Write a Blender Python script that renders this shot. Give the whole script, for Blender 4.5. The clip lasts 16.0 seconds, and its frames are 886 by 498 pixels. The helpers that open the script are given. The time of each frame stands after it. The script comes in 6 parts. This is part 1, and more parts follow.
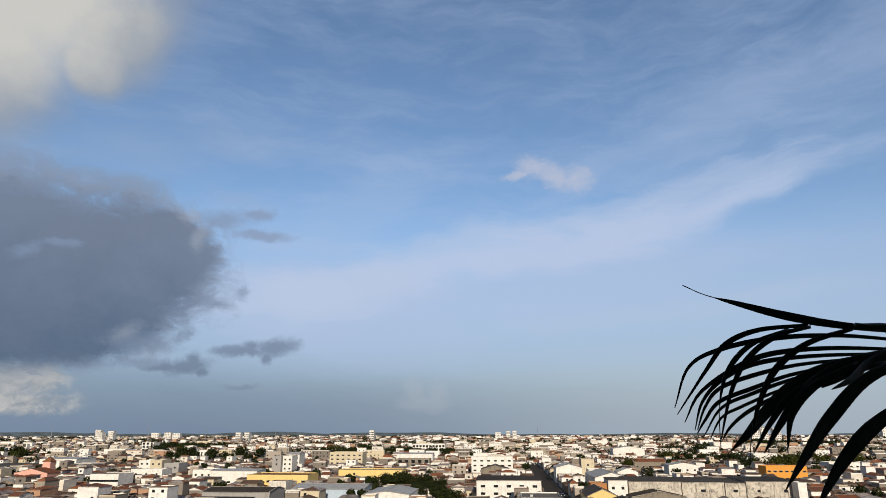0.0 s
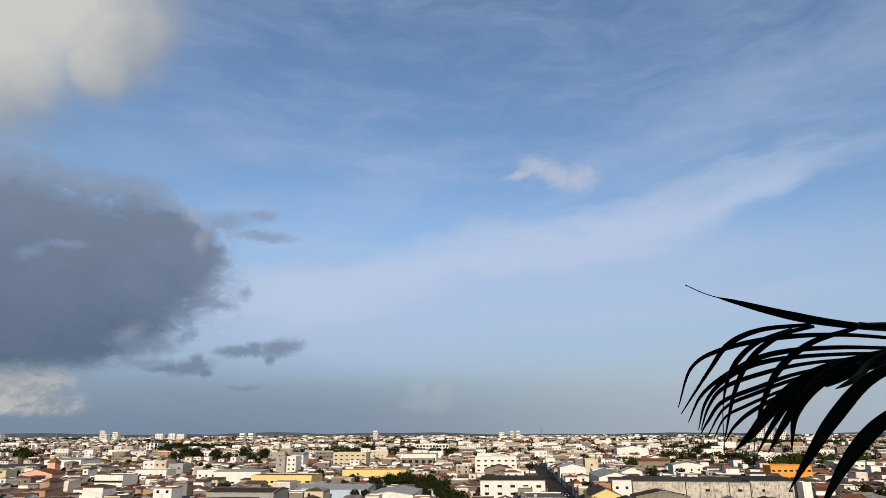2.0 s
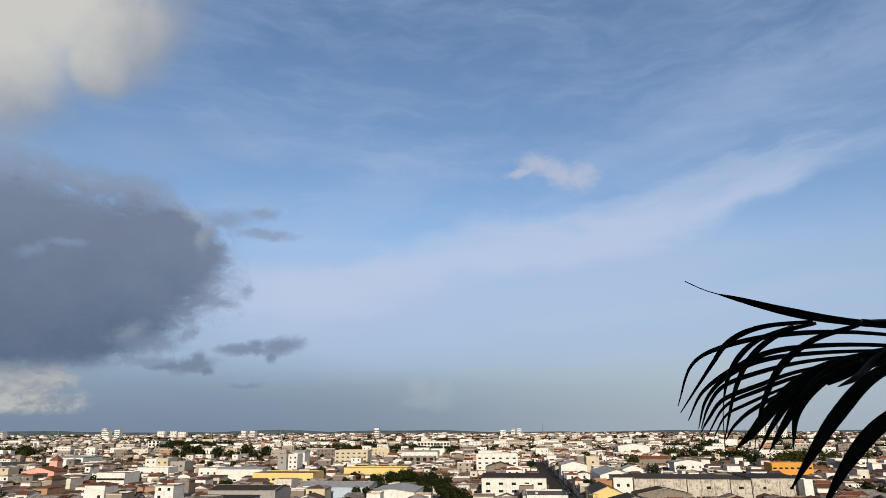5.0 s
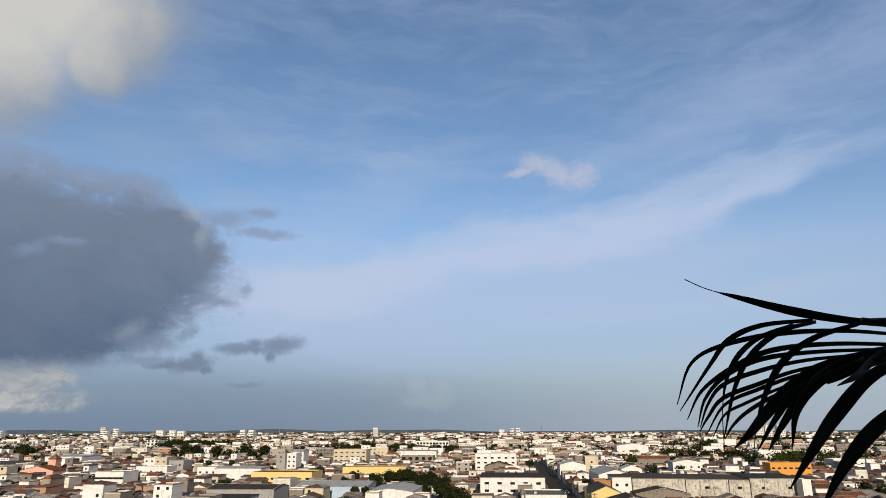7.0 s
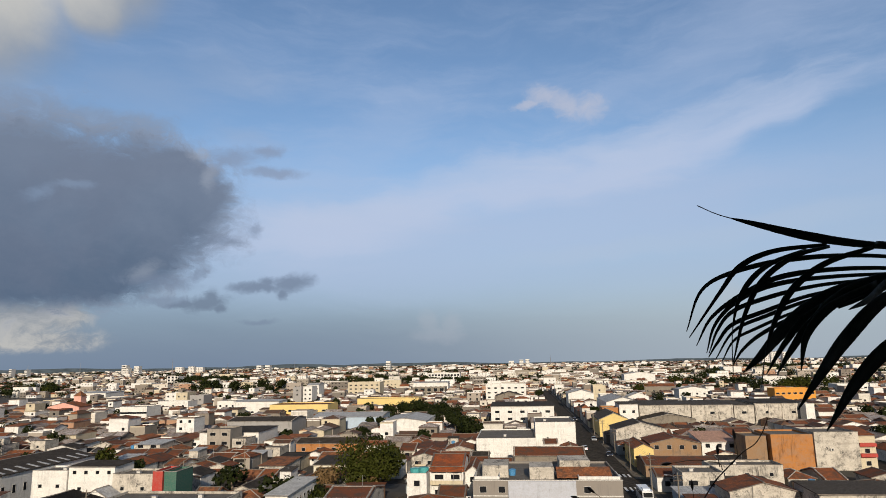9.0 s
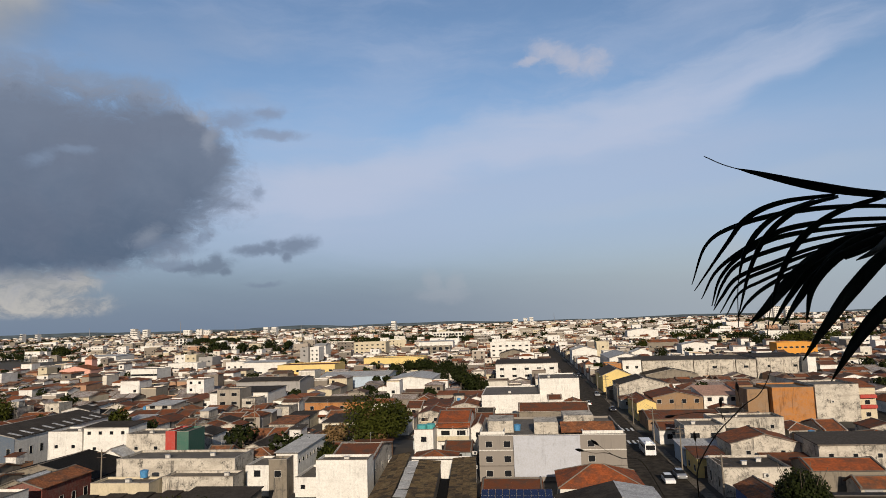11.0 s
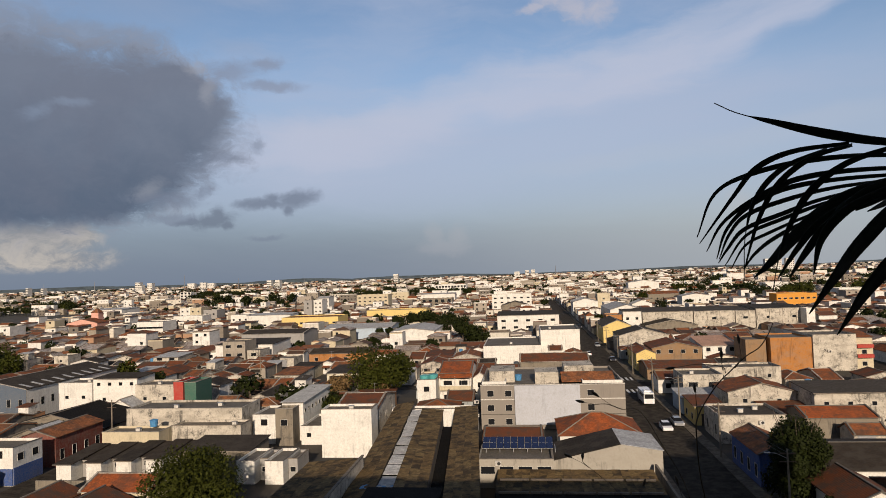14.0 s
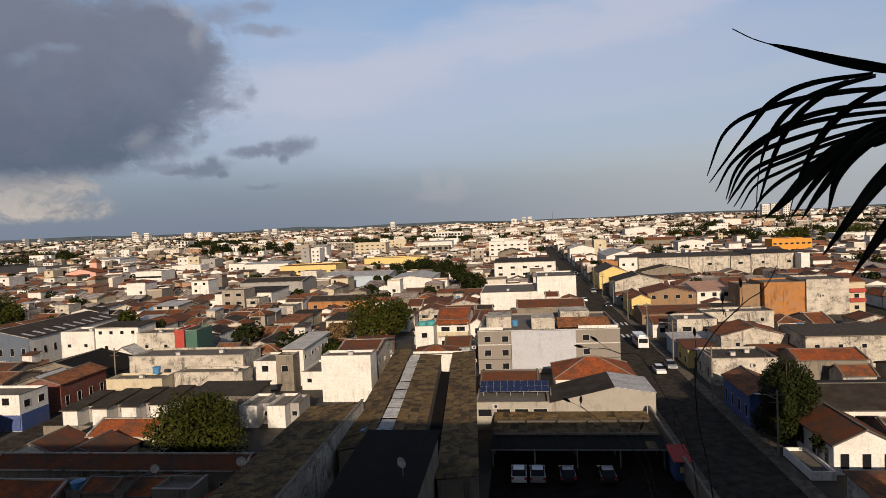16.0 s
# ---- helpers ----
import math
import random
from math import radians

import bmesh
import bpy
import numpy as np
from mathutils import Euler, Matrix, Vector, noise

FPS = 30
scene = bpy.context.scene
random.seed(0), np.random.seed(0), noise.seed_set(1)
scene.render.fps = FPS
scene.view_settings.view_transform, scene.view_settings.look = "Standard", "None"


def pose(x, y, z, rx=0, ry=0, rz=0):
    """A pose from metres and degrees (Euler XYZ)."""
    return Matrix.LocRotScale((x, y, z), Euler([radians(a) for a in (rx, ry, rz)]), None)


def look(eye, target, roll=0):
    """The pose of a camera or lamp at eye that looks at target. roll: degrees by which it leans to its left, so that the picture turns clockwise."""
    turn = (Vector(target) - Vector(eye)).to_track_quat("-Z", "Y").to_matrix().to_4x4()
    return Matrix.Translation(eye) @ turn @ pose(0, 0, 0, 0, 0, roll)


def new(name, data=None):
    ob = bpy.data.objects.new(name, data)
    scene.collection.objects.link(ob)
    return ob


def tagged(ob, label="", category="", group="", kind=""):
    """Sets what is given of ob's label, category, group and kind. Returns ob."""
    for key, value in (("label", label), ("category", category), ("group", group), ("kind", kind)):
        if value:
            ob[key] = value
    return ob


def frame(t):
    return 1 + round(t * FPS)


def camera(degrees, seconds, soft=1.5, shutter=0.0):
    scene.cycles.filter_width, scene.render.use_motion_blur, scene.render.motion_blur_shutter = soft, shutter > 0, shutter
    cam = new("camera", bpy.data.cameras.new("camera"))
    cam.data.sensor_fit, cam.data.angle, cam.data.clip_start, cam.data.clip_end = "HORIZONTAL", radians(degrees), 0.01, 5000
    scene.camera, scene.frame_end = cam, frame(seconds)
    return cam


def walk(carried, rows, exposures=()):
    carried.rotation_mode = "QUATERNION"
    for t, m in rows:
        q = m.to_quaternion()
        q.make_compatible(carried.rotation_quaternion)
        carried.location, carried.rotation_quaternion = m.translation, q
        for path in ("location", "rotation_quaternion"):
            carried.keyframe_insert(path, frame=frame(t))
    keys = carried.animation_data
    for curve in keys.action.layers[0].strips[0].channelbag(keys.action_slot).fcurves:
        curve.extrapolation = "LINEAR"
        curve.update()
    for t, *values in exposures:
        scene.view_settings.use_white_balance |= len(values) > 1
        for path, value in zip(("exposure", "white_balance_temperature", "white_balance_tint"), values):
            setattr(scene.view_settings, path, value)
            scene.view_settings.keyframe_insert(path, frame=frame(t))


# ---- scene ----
cam = camera(69.83, 16.0, soft=0.8)
walk(cam, [
    (0.0, pose(-0.0081, -0.0219, 29.9995, 106.08, 0.08, 5.37)),
    (0.5, pose(-0.0084, -0.0228, 29.9999, 106.09, 0.21, 5.69)),
    (1.0, pose(-0.0069, -0.0220, 30.0009, 106.03, 0.23, 5.69)),
    (1.5, pose(-0.0061, -0.0174, 30.0010, 105.96, 0.22, 5.38)),
    (2.0, pose(-0.0076, -0.0234, 30.0001, 106.09, 0.21, 5.68)),
    (2.5, pose(-0.0046, -0.0168, 30.0015, 106.11, 0.20, 5.83)),
    (3.0, pose(-0.0006, -0.0115, 30.0034, 105.96, 0.24, 5.88)),
    (3.5, pose(-0.0000, -0.0041, 30.0041, 105.96, 0.23, 5.82)),
    (4.0, pose(-0.0011, -0.0053, 30.0034, 105.83, 0.29, 5.60)),
    (6.5, pose(0.0014, -0.0016, 30.0007, 106.01, 0.16, 6.14)),
    (7.0, pose(0.0000, 0.0000, 30.0000, 105.85, 0.15, 5.69)),
    (7.5, pose(-0.0011, -0.0001, 29.9994, 105.49, 0.13, 5.17)),
    (8.0, pose(-0.0038, -0.0055, 29.9976, 103.70, 0.68, 5.86)),
    (8.5, pose(-0.0024, 0.0066, 29.9969, 101.71, 0.81, 6.34)),
    (9.0, pose(-0.0015, 0.0126, 29.9954, 100.07, 1.08, 6.66)),
    (11.5, pose(-0.0029, 0.0301, 29.9898, 95.27, 1.97, 7.06)),
    (12.0, pose(-0.0005, 0.0378, 29.9895, 93.79, 2.01, 6.99)),
    (12.5, pose(0.0044, 0.0391, 29.9908, 93.05, 2.02, 7.19)),
    (13.0, pose(-0.0043, 0.0276, 29.9850, 92.79, 2.19, 7.09)),
    (13.5, pose(-0.0050, 0.0312, 29.9841, 92.36, 2.20, 7.00)),
    (14.0, pose(-0.0014, 0.0517, 29.9929, 92.24, 2.09, 7.26)),
    (14.5, pose(-0.0008, 0.0647, 29.9930, 90.92, 2.28, 7.54)),
    (15.0, pose(-0.0010, 0.0663, 29.9938, 90.25, 2.43, 7.68)),
    (15.5, pose(-0.0010, 0.0817, 29.9943, 89.69, 2.43, 7.92)),
    (16.0, pose(-0.0090, 0.0999, 29.9841, 87.51, 2.46, 6.99)),
], exposures=[(0.0, 0.0, 6500, 10), (7.5, 0.0, 6500, 10), (12.5, -0.14, 6900, 13), (16.0, -0.08, 7250, 16)])

# ---- world, sun ----
SUN_EL, SUN_AZ = 19.0, -9.0          # height of the sun; heading of its light, degrees clockwise from +y
world = bpy.data.worlds.new("world")
scene.world = world
world.use_nodes = True
wt = world.node_tree
wt.nodes.clear()


def plug(tree, sock, value):
    if isinstance(value, bpy.types.NodeSocket):
        tree.links.new(value, sock)
    elif isinstance(value, (tuple, list)) and len(value) == 3 and sock.type == "RGBA":
        sock.default_value = (*value, 1)
    else:
        sock.default_value = value


def calc(tree, op, a, b=0.0, c=0.0, clamp=False):
    n = tree.nodes.new("ShaderNodeMath")
    n.operation, n.use_clamp = op, clamp
    for s, v in zip(n.inputs, (a, b, c)):
        plug(tree, s, v)
    return n.outputs[0]


def blend(tree, fac, a, b, mode="MIX"):
    n = tree.nodes.new("ShaderNodeMix")
    n.data_type, n.blend_type = "RGBA", mode
    plug(tree, n.inputs[0], fac)
    plug(tree, n.inputs[6], a)
    plug(tree, n.inputs[7], b)
    return n.outputs[2]


def ramp(tree, value, lo, hi, a=0.0, b=1.0, smooth=True):
    n = tree.nodes.new("ShaderNodeMapRange")
    n.interpolation_type = "SMOOTHSTEP" if smooth else "LINEAR"
    for i, v in enumerate((value, lo, hi, a, b)):
        plug(tree, n.inputs[i], v)
    return n.outputs[0]


def grain(tree, vector, scale, detail=4.0, rough=0.55, distortion=0.0):
    n = tree.nodes.new("ShaderNodeTexNoise")
    plug(tree, n.inputs["Vector"], vector)
    n.inputs["Scale"].default_value, n.inputs["Detail"].default_value = scale, detail
    n.inputs["Roughness"].default_value, n.inputs["Distortion"].default_value = rough, distortion
    return n.outputs["Fac"]


def squash(tree, vector, sx, sy, sz, rz=0.0):
    n = tree.nodes.new("ShaderNodeMapping")
    plug(tree, n.inputs["Vector"], vector)
    n.inputs["Scale"].default_value, n.inputs["Rotation"].default_value = (sx, sy, sz), (0, 0, rz)
    return n.outputs[0]


direction = wt.nodes.new("ShaderNodeTexCoord").outputs["Generated"]
split = wt.nodes.new("ShaderNodeSeparateXYZ")
wt.links.new(direction, split.inputs[0])
AZ = calc(wt, "MULTIPLY", calc(wt, "ARCTAN2", split.outputs[0], split.outputs[1]), 57.2958)
EL = calc(wt, "MULTIPLY", calc(wt, "ARCSINE", split.outputs[2]), 57.2958)
join = wt.nodes.new("ShaderNodeCombineXYZ")
wt.links.new(AZ, join.inputs[0])
wt.links.new(EL, join.inputs[1])
FLAT = join.outputs[0]               # azimuth and height in degrees, as a plane for the clouds

sky = wt.nodes.new("ShaderNodeTexSky")
sky.sky_type, sky.sun_disc = "NISHITA", False
sky.sun_elevation, sky.sun_rotation = radians(SUN_EL), radians(180 + SUN_AZ)
sky.altitude, sky.air_density, sky.dust_density, sky.ozone_density = 30, 1.0, 0.6, 1.2
colour = blend(wt, 1.0, sky.outputs[0], (1.12, 1.24, 1.38), "MULTIPLY")
puff = grain(wt, FLAT, 0.16, 8.0, 0.62, 0.3)
lump = grain(wt, FLAT, 0.09, 7.0, 0.6, 0.2)


def swirl(vector, scale, amount, detail):
    """The plane of the clouds, pulled about by noise, so that edges fray as vapour does."""
    n = wt.nodes.new("ShaderNodeTexNoise")
    plug(wt, n.inputs["Vector"], vector)
    n.inputs["Scale"].default_value, n.inputs["Detail"].default_value, n.inputs["Roughness"].default_value = scale, detail, 0.6
    m = wt.nodes.new("ShaderNodeVectorMath")
    m.operation = "MULTIPLY_ADD"
    wt.links.new(n.outputs["Color"], m.inputs[0])
    m.inputs[1].default_value = (amount, amount * .7, 0)
    plug(wt, m.inputs[2], vector)
    c = wt.nodes.new("ShaderNodeVectorMath")
    c.operation = "SUBTRACT"
    wt.links.new(m.outputs[0], c.inputs[0])
    c.inputs[1].default_value = (amount / 2, amount * .35, 0)
    return c.outputs[0]


FRAYED = swirl(swirl(FLAT, 0.11, 4.0, 2.0), 0.45, 0.9, 4.0)
CURLED = swirl(swirl(FLAT, 0.5, 1.3, 3.0), 1.6, 0.5, 4.0)
fine = grain(wt, squash(wt, CURLED, 0.36, 0.62, 1.0), 1.0, 8.0, 0.7, 0.5)
silk = grain(wt, squash(wt, FRAYED, 0.045, 0.24, 1.0, radians(-14)), 1.0, 8.0, 0.62, 0.4)
wisp = grain(wt, squash(wt, FRAYED, 0.10, 0.34, 1.0, radians(-24)), 1.0, 8.0, 0.66, 0.3)


def apart(vector):
    n = wt.nodes.new("ShaderNodeSeparateXYZ")
    wt.links.new(vector, n.inputs[0])
    return n.outputs[0], n.outputs[1]


PLANES = {"flat": (AZ, EL), "frayed": apart(FRAYED), "curled": apart(CURLED)}


def bank(lobes, plane, rag, tex):
    """How deep inside a bank of cloud: lobes are (azimuth, height, half width, half height, tilt), in degrees."""
    px, py = PLANES[plane]
    deepest = None
    for az, el, ra, re, tilt in lobes:
        c, s = math.cos(radians(tilt)), math.sin(radians(tilt))
        dx, dy = calc(wt, "SUBTRACT", px, az), calc(wt, "SUBTRACT", py, el)
        u = calc(wt, "ADD", calc(wt, "MULTIPLY", dx, c / ra), calc(wt, "MULTIPLY", dy, s / ra))
        v = calc(wt, "ADD", calc(wt, "MULTIPLY", dx, -s / re), calc(wt, "MULTIPLY", dy, c / re))
        inside = calc(wt, "SUBTRACT", 1.0, calc(wt, "SQRT", calc(wt, "ADD", calc(wt, "MULTIPLY", u, u), calc(wt, "MULTIPLY", v, v))))
        deepest = inside if deepest is None else calc(wt, "SMOOTH_MAX", deepest, inside, 0.18)
    return calc(wt, "ADD", deepest, calc(wt, "MULTIPLY", calc(wt, "SUBTRACT", tex, 0.5), rag))


def cloud(under, lobes, tone, alpha, lo, hi, plane="frayed", rag=0.6, tex=None):
    """A bank of cloud whose cover goes from none at depth lo to alpha at depth hi."""
    return blend(wt, ramp(wt, bank(lobes, plane, rag, tex or puff), lo, hi, 0.0, alpha), under, tone)


# sky above the view darkened to deep blue, to cut the fill light
colour = blend(wt, ramp(wt, EL, 35.0, 58.0, 0.0, 0.9), colour, (0.22, 0.40, 0.9))
# pale haze over the horizon, greyer to the west
haze = blend(wt, ramp(wt, AZ, -32.0, 22.0), (2.0, 2.75, 4.0), (3.7, 4.45, 5.35))
colour = blend(wt, ramp(wt, EL, 16.0, 1.0, 0.0, 0.92), colour, haze)
grime = blend(wt, ramp(wt, AZ, -20.0, 20.0), (1.6, 2.2, 3.15), (3.3, 3.9, 4.5))
colour = blend(wt, calc(wt, "MULTIPLY", ramp(wt, calc(wt, "ADD", EL, calc(wt, "MULTIPLY", calc(wt, "SUBTRACT", silk, .5), 5.0)), 9.0, -3.0, 0.0, 0.8), ramp(wt, AZ, 45.0, -10.0, 0.40, 0.95)), colour, grime)
# high thin veil, fine combed wisps, and the long bright streak with its fainter companions
PALE = (4.4, 5.35, 7.3)
colour = blend(wt, calc(wt, "MULTIPLY", ramp(wt, silk, 0.40, 0.70, 0.0, 0.22), ramp(wt, EL, 2.0, 14.0)), colour, PALE)
colour = blend(wt, calc(wt, "MULTIPLY", ramp(wt, wisp, 0.40, 0.78, 0.0, 0.16), calc(wt, "MULTIPLY", ramp(wt, EL, 9.0, 20.0), ramp(wt, AZ, -34.0, -20.0))), colour, PALE)
colour = blend(wt, calc(wt, "MULTIPLY", ramp(wt, EL, 3.0, 8.0, 0.0, 0.55), ramp(wt, EL, 20.0, 12.0)), colour, (3.75, 4.75, 6.7))
colour = cloud(colour, [(-12.0, 10.0, 18.0, 4.6, 3.0), (5.0, 12.0, 20.0, 4.0, 8.0)], (4.35, 5.35, 7.3), 0.50, -0.3, 0.75, rag=0.9, tex=silk)
colour = cloud(colour, [(-18.0, 11.3, 9.0, 2.2, 4.0), (-9.0, 13.6, 9.0, 1.9, 14.0), (0.0, 15.5, 11.0, 1.9, 9.0), (10.0, 16.6, 11.0, 1.7, 9.0), (19.0, 18.5, 9.0, 1.1, 9.0)],
               (5.1, 5.9, 7.7), 0.72, -0.65, 0.75, rag=2.0, tex=silk)
colour = cloud(colour, [(-3.0, 16.9, 9.0, 1.3, 10.0), (7.0, 18.2, 9.0, 1.2, 6.0), (17.0, 19.9, 8.0, 1.2, 10.0), (-14.0, 13.6, 6.0, 1.0, 12.0)], (5.0, 5.85, 7.6), 0.42, -0.6, 0.9, rag=2.6, tex=wisp)
colour = cloud(colour, [(20.0, 25.6, 15.0, 3.4, 18.0), (33.0, 27.5, 14.0, 4.0, 10.0), (10.0, 23.0, 6.0, 1.8, 24.0)], PALE, 0.26, -0.5, 0.9, rag=1.6, tex=wisp)
colour = cloud(colour, [(-12.0, 20.5, 8.0, 3.2, 30.0), (-19.0, 16.0, 6.0, 1.6, 0.0), (-12.5, 18.8, 3.0, 1.0, 10.0)], PALE, 0.26, -0.5, 0.9, rag=1.5, tex=wisp)
colour = cloud(colour, [(9.0, 9.1, 11.0, 0.8, 3.0), (22.0, 10.4, 9.0, 0.9, 4.0)], (4.5, 5.5, 7.0), 0.34, -0.6, 0.7, rag=1.6, tex=silk)
colour = cloud(colour, [(-34.0, 22.6, 6.0, 2.2, 10.0), (-26.0, 24.5, 6.0, 1.6, 0.0), (-24.0, 19.8, 3.0, .8, -8.0)], (3.4, 4.3, 6.0), 0.30, -0.5, 0.9, rag=1.6, tex=wisp)
# small sunlit cloud, faint cumulus near the horizon
colour = cloud(colour, [(3.6, 23.1, 1.5, 0.9, -10.0), (5.4, 22.1, 2.0, 0.8, -25.0), (7.3, 21.7, 1.7, 0.85, 12.0), (2.0, 22.6, 1.6, .35, 10.0)], (5.5, 5.6, 6.5), 0.62, -0.7, 0.9, "curled", 2.6, fine)
colour = cloud(colour, [(-8.0, 3.5, 0.9, 1.1, 0.0), (-5.7, 3.3, 1.0, 1.2, 0.0), (-7.0, 2.4, 2.2, .8, 0.0)], (4.6, 4.9, 5.5), 0.26, -0.4, 0.7, "curled", 1.6, fine)
colour = cloud(colour, [(17.9, 5.2, 0.9, 1.1, 0.0)], (5.0, 5.3, 5.8), 0.30, -0.4, 0.7, "curled", 1.4, fine)
# towering white cloud high up, bright above and grey below
lit = blend(wt, ramp(wt, bank([(-43.0, 31.5, 10.0, 7.0, 20.0)], "frayed", 0.9, lump), -0.25, 0.55), (3.1, 3.5, 4.1), (6.1, 6.0, 5.6))
colour = cloud(colour, [(-43.5, 33.0, 11.5, 6.6, 15.0), (-44.5, 27.0, 5.5, 5.4, 0.0), (-35.5, 31.0, 4.2, 3.6, 40.0), (-37.0, 28.0, 2.6, 2.0, 0.0)], lit, 0.96, -0.60, 0.50, rag=0.9, tex=lump)
# cream cumulus under the dark cloud
cream_lit = blend(wt, ramp(wt, fine, 0.36, 0.62), (3.0, 3.3, 3.7), (5.6, 5.5, 5.2))
colour = cloud(colour, [(-40.0, 3.7, 3.2, 1.5, 0.0), (-37.2, 3.9, 1.6, 1.1, 0.0), (-39.5, 2.2, 4.4, 0.9, 0.0)], cream_lit, 0.85, -0.45, 0.5, "curled", 1.3, fine)
# the broad dark cloud: grey veil on top, slate underside
colour = cloud(colour, [(-41.0, 19.3, 5.0, 1.7, 0.0), (-35.0, 19.4, 4.5, 1.0, 6.0), (-45.0, 16.5, 6.0, 4.0, 0.0)], (2.5, 3.1, 4.2), 0.62, -0.5, 0.5, rag=1.3, tex=fine)
grey = blend(wt, ramp(wt, calc(wt, "ADD", EL, calc(wt, "MULTIPLY", calc(wt, "SUBTRACT", puff, .5), 9.0)), 5.0, 17.0), (0.98, 1.45, 2.25), (1.72, 2.2, 3.1))
grey = blend(wt, ramp(wt, lump, 0.44, 0.62, 0.0, 0.35), grey, (1.55, 1.85, 2.6))
rim = blend(wt, ramp(wt, fine, 0.42, 0.62, 0.0, 0.8), grey, (2.9, 3.4, 4.4))
SLATE = [(-41.0, 12.0, 10.0, 6.6, 0.0), (-33.0, 13.2, 7.0, 5.2, -8.0), (-36.0, 8.0, 7.5, 3.0, 10.0), (-42.0, 7.6, 8.0, 2.9, 0.0), (-28.6, 13.6, 3.4, 2.6, 35.0), (-29.5, 16.6, 3.0, 1.4, -15.0)]
colour = cloud(colour, SLATE, rim, 0.70, -0.42, 0.12, "curled", 1.3, fine)
colour = cloud(colour, SLATE, grey, 0.93, -0.16, 0.30, "curled", 1.1, fine)
colour = cloud(colour, [(-39.8, 13.3, 1.0, 0.45, 20.0), (-37.5, 14.3, 1.4, .3, 10.0)], (2.6, 3.6, 5.2), 0.4, -0.7, 0.9, "curled", 2.2, fine)
# torn-off scraps
colour = cloud(colour, [(-25.3, 17.6, 2.4, 0.75, 10.0), (-22.6, 18.3, 1.4, .5, 8.0), (-22.0, 16.6, 2.4, .4, 0.0)], (2.35, 2.75, 3.75), 0.60, -0.7, 0.8, "curled", 2.2, fine)
colour = cloud(colour, [(-28.2, 17.6, 0.7, 0.45, 0.0), (-32.0, 7.7, 1.0, .7, 30.0), (-27.3, 16.0, .5, 1.2, 0.0)], (4.2, 4.7, 5.6), 0.34, -0.8, 1.0, "curled", 2.4, fine)
colour = cloud(colour, [(-22.6, 6.6, 2.2, 0.42, 0.0), (-20.2, 7.0, 1.7, 0.72, 12.0), (-20.8, 6.1, .5, .5, 0.0), (-21.9, 7.0, .8, .55, 0.0)], (1.65, 2.15, 3.1), 0.78, -0.6, 0.6, "curled", 1.9, fine)
colour = cloud(colour, [(-27.0, 5.2, 1.6, 0.62, 14.0), (-26.6, 5.8, 0.6, 0.75, 0.0), (-25.9, 4.9, 0.6, 0.4, 0.0), (-28.6, 5.1, 1.2, .25, 0.0)], (1.55, 2.05, 2.9), 0.78, -0.6, 0.6, "curled", 1.9, fine)
colour = cloud(colour, [(-30.4, 6.9, 2.3, 0.42, -4.0), (-30.2, 5.4, 1.7, 0.28, 0.0), (-27.8, 7.5, .7, .4, 40.0), (-23.3, 11.6, 0.5, 0.5, 40.0), (-26.0, 10.5, 1.3, 0.4, 0.0), (-22.6, 3.7, 1.3, 0.18, 0.0)], (1.9, 2.45, 3.5), 0.55, -0.8, 0.7, "curled", 2.2, fine)
# dark cloud added all round outside the view, to weaken the fill light
dimming_deck = calc(wt, "MULTIPLY", ramp(wt, calc(wt, "ABSOLUTE", AZ), 50.0, 76.0), ramp(wt, lump, 0.34, 0.50, 0.0, 0.9))
dimming_deck = calc(wt, "MULTIPLY", dimming_deck, ramp(wt, EL, 72.0, 50.0))
colour = blend(wt, dimming_deck, colour, blend(wt, ramp(wt, puff, 0.35, 0.65), (0.9, 1.15, 1.6), (1.7, 2.0, 2.6)))
backdrop = wt.nodes.new("ShaderNodeBackground")
backdrop.inputs["Strength"].default_value = 0.10
wt.links.new(colour, backdrop.inputs["Color"])
wt.links.new(backdrop.outputs[0], wt.nodes.new("ShaderNodeOutputWorld").inputs["Surface"])

lamp = bpy.data.lights.new("sun", "SUN")
lamp.energy, lamp.angle, lamp.color = 4.9, radians(0.5), (1.0, 0.885, 0.73)
sun = new("sun", lamp)
heading = Vector((math.sin(radians(SUN_AZ)) * math.cos(radians(SUN_EL)), math.cos(radians(SUN_AZ)) * math.cos(radians(SUN_EL)), -math.sin(radians(SUN_EL))))
sun.matrix_world = look((0, 0, 80), Vector((0, 0, 80)) + heading)

# ---- materials ----
def material(name):
    m = bpy.data.materials.new(name)
    m.use_nodes = True
    t = m.node_tree
    return m, t, t.nodes["Principled BSDF"], t.nodes.new("ShaderNodeTexCoord").outputs["Object"]


def relief(t, bsdf, height, strength, distance):
    b = t.nodes.new("ShaderNodeBump")
    b.inputs["Strength"].default_value, b.inputs["Distance"].default_value = strength, distance
    plug(t, b.inputs["Height"], height)
    t.links.new(b.outputs[0], bsdf.inputs["Normal"])


def scattered(t, place):
    """Object coordinates shifted by a random amount for each object."""
    info = t.nodes.new("ShaderNodeObjectInfo")
    n = t.nodes.new("ShaderNodeVectorMath")
    n.operation = "ADD"
    t.links.new(place, n.inputs[0])
    plug(t, n.inputs[1], calc(t, "MULTIPLY", info.outputs["Random"], 300.0))
    return n.outputs[0], info.outputs["Random"]


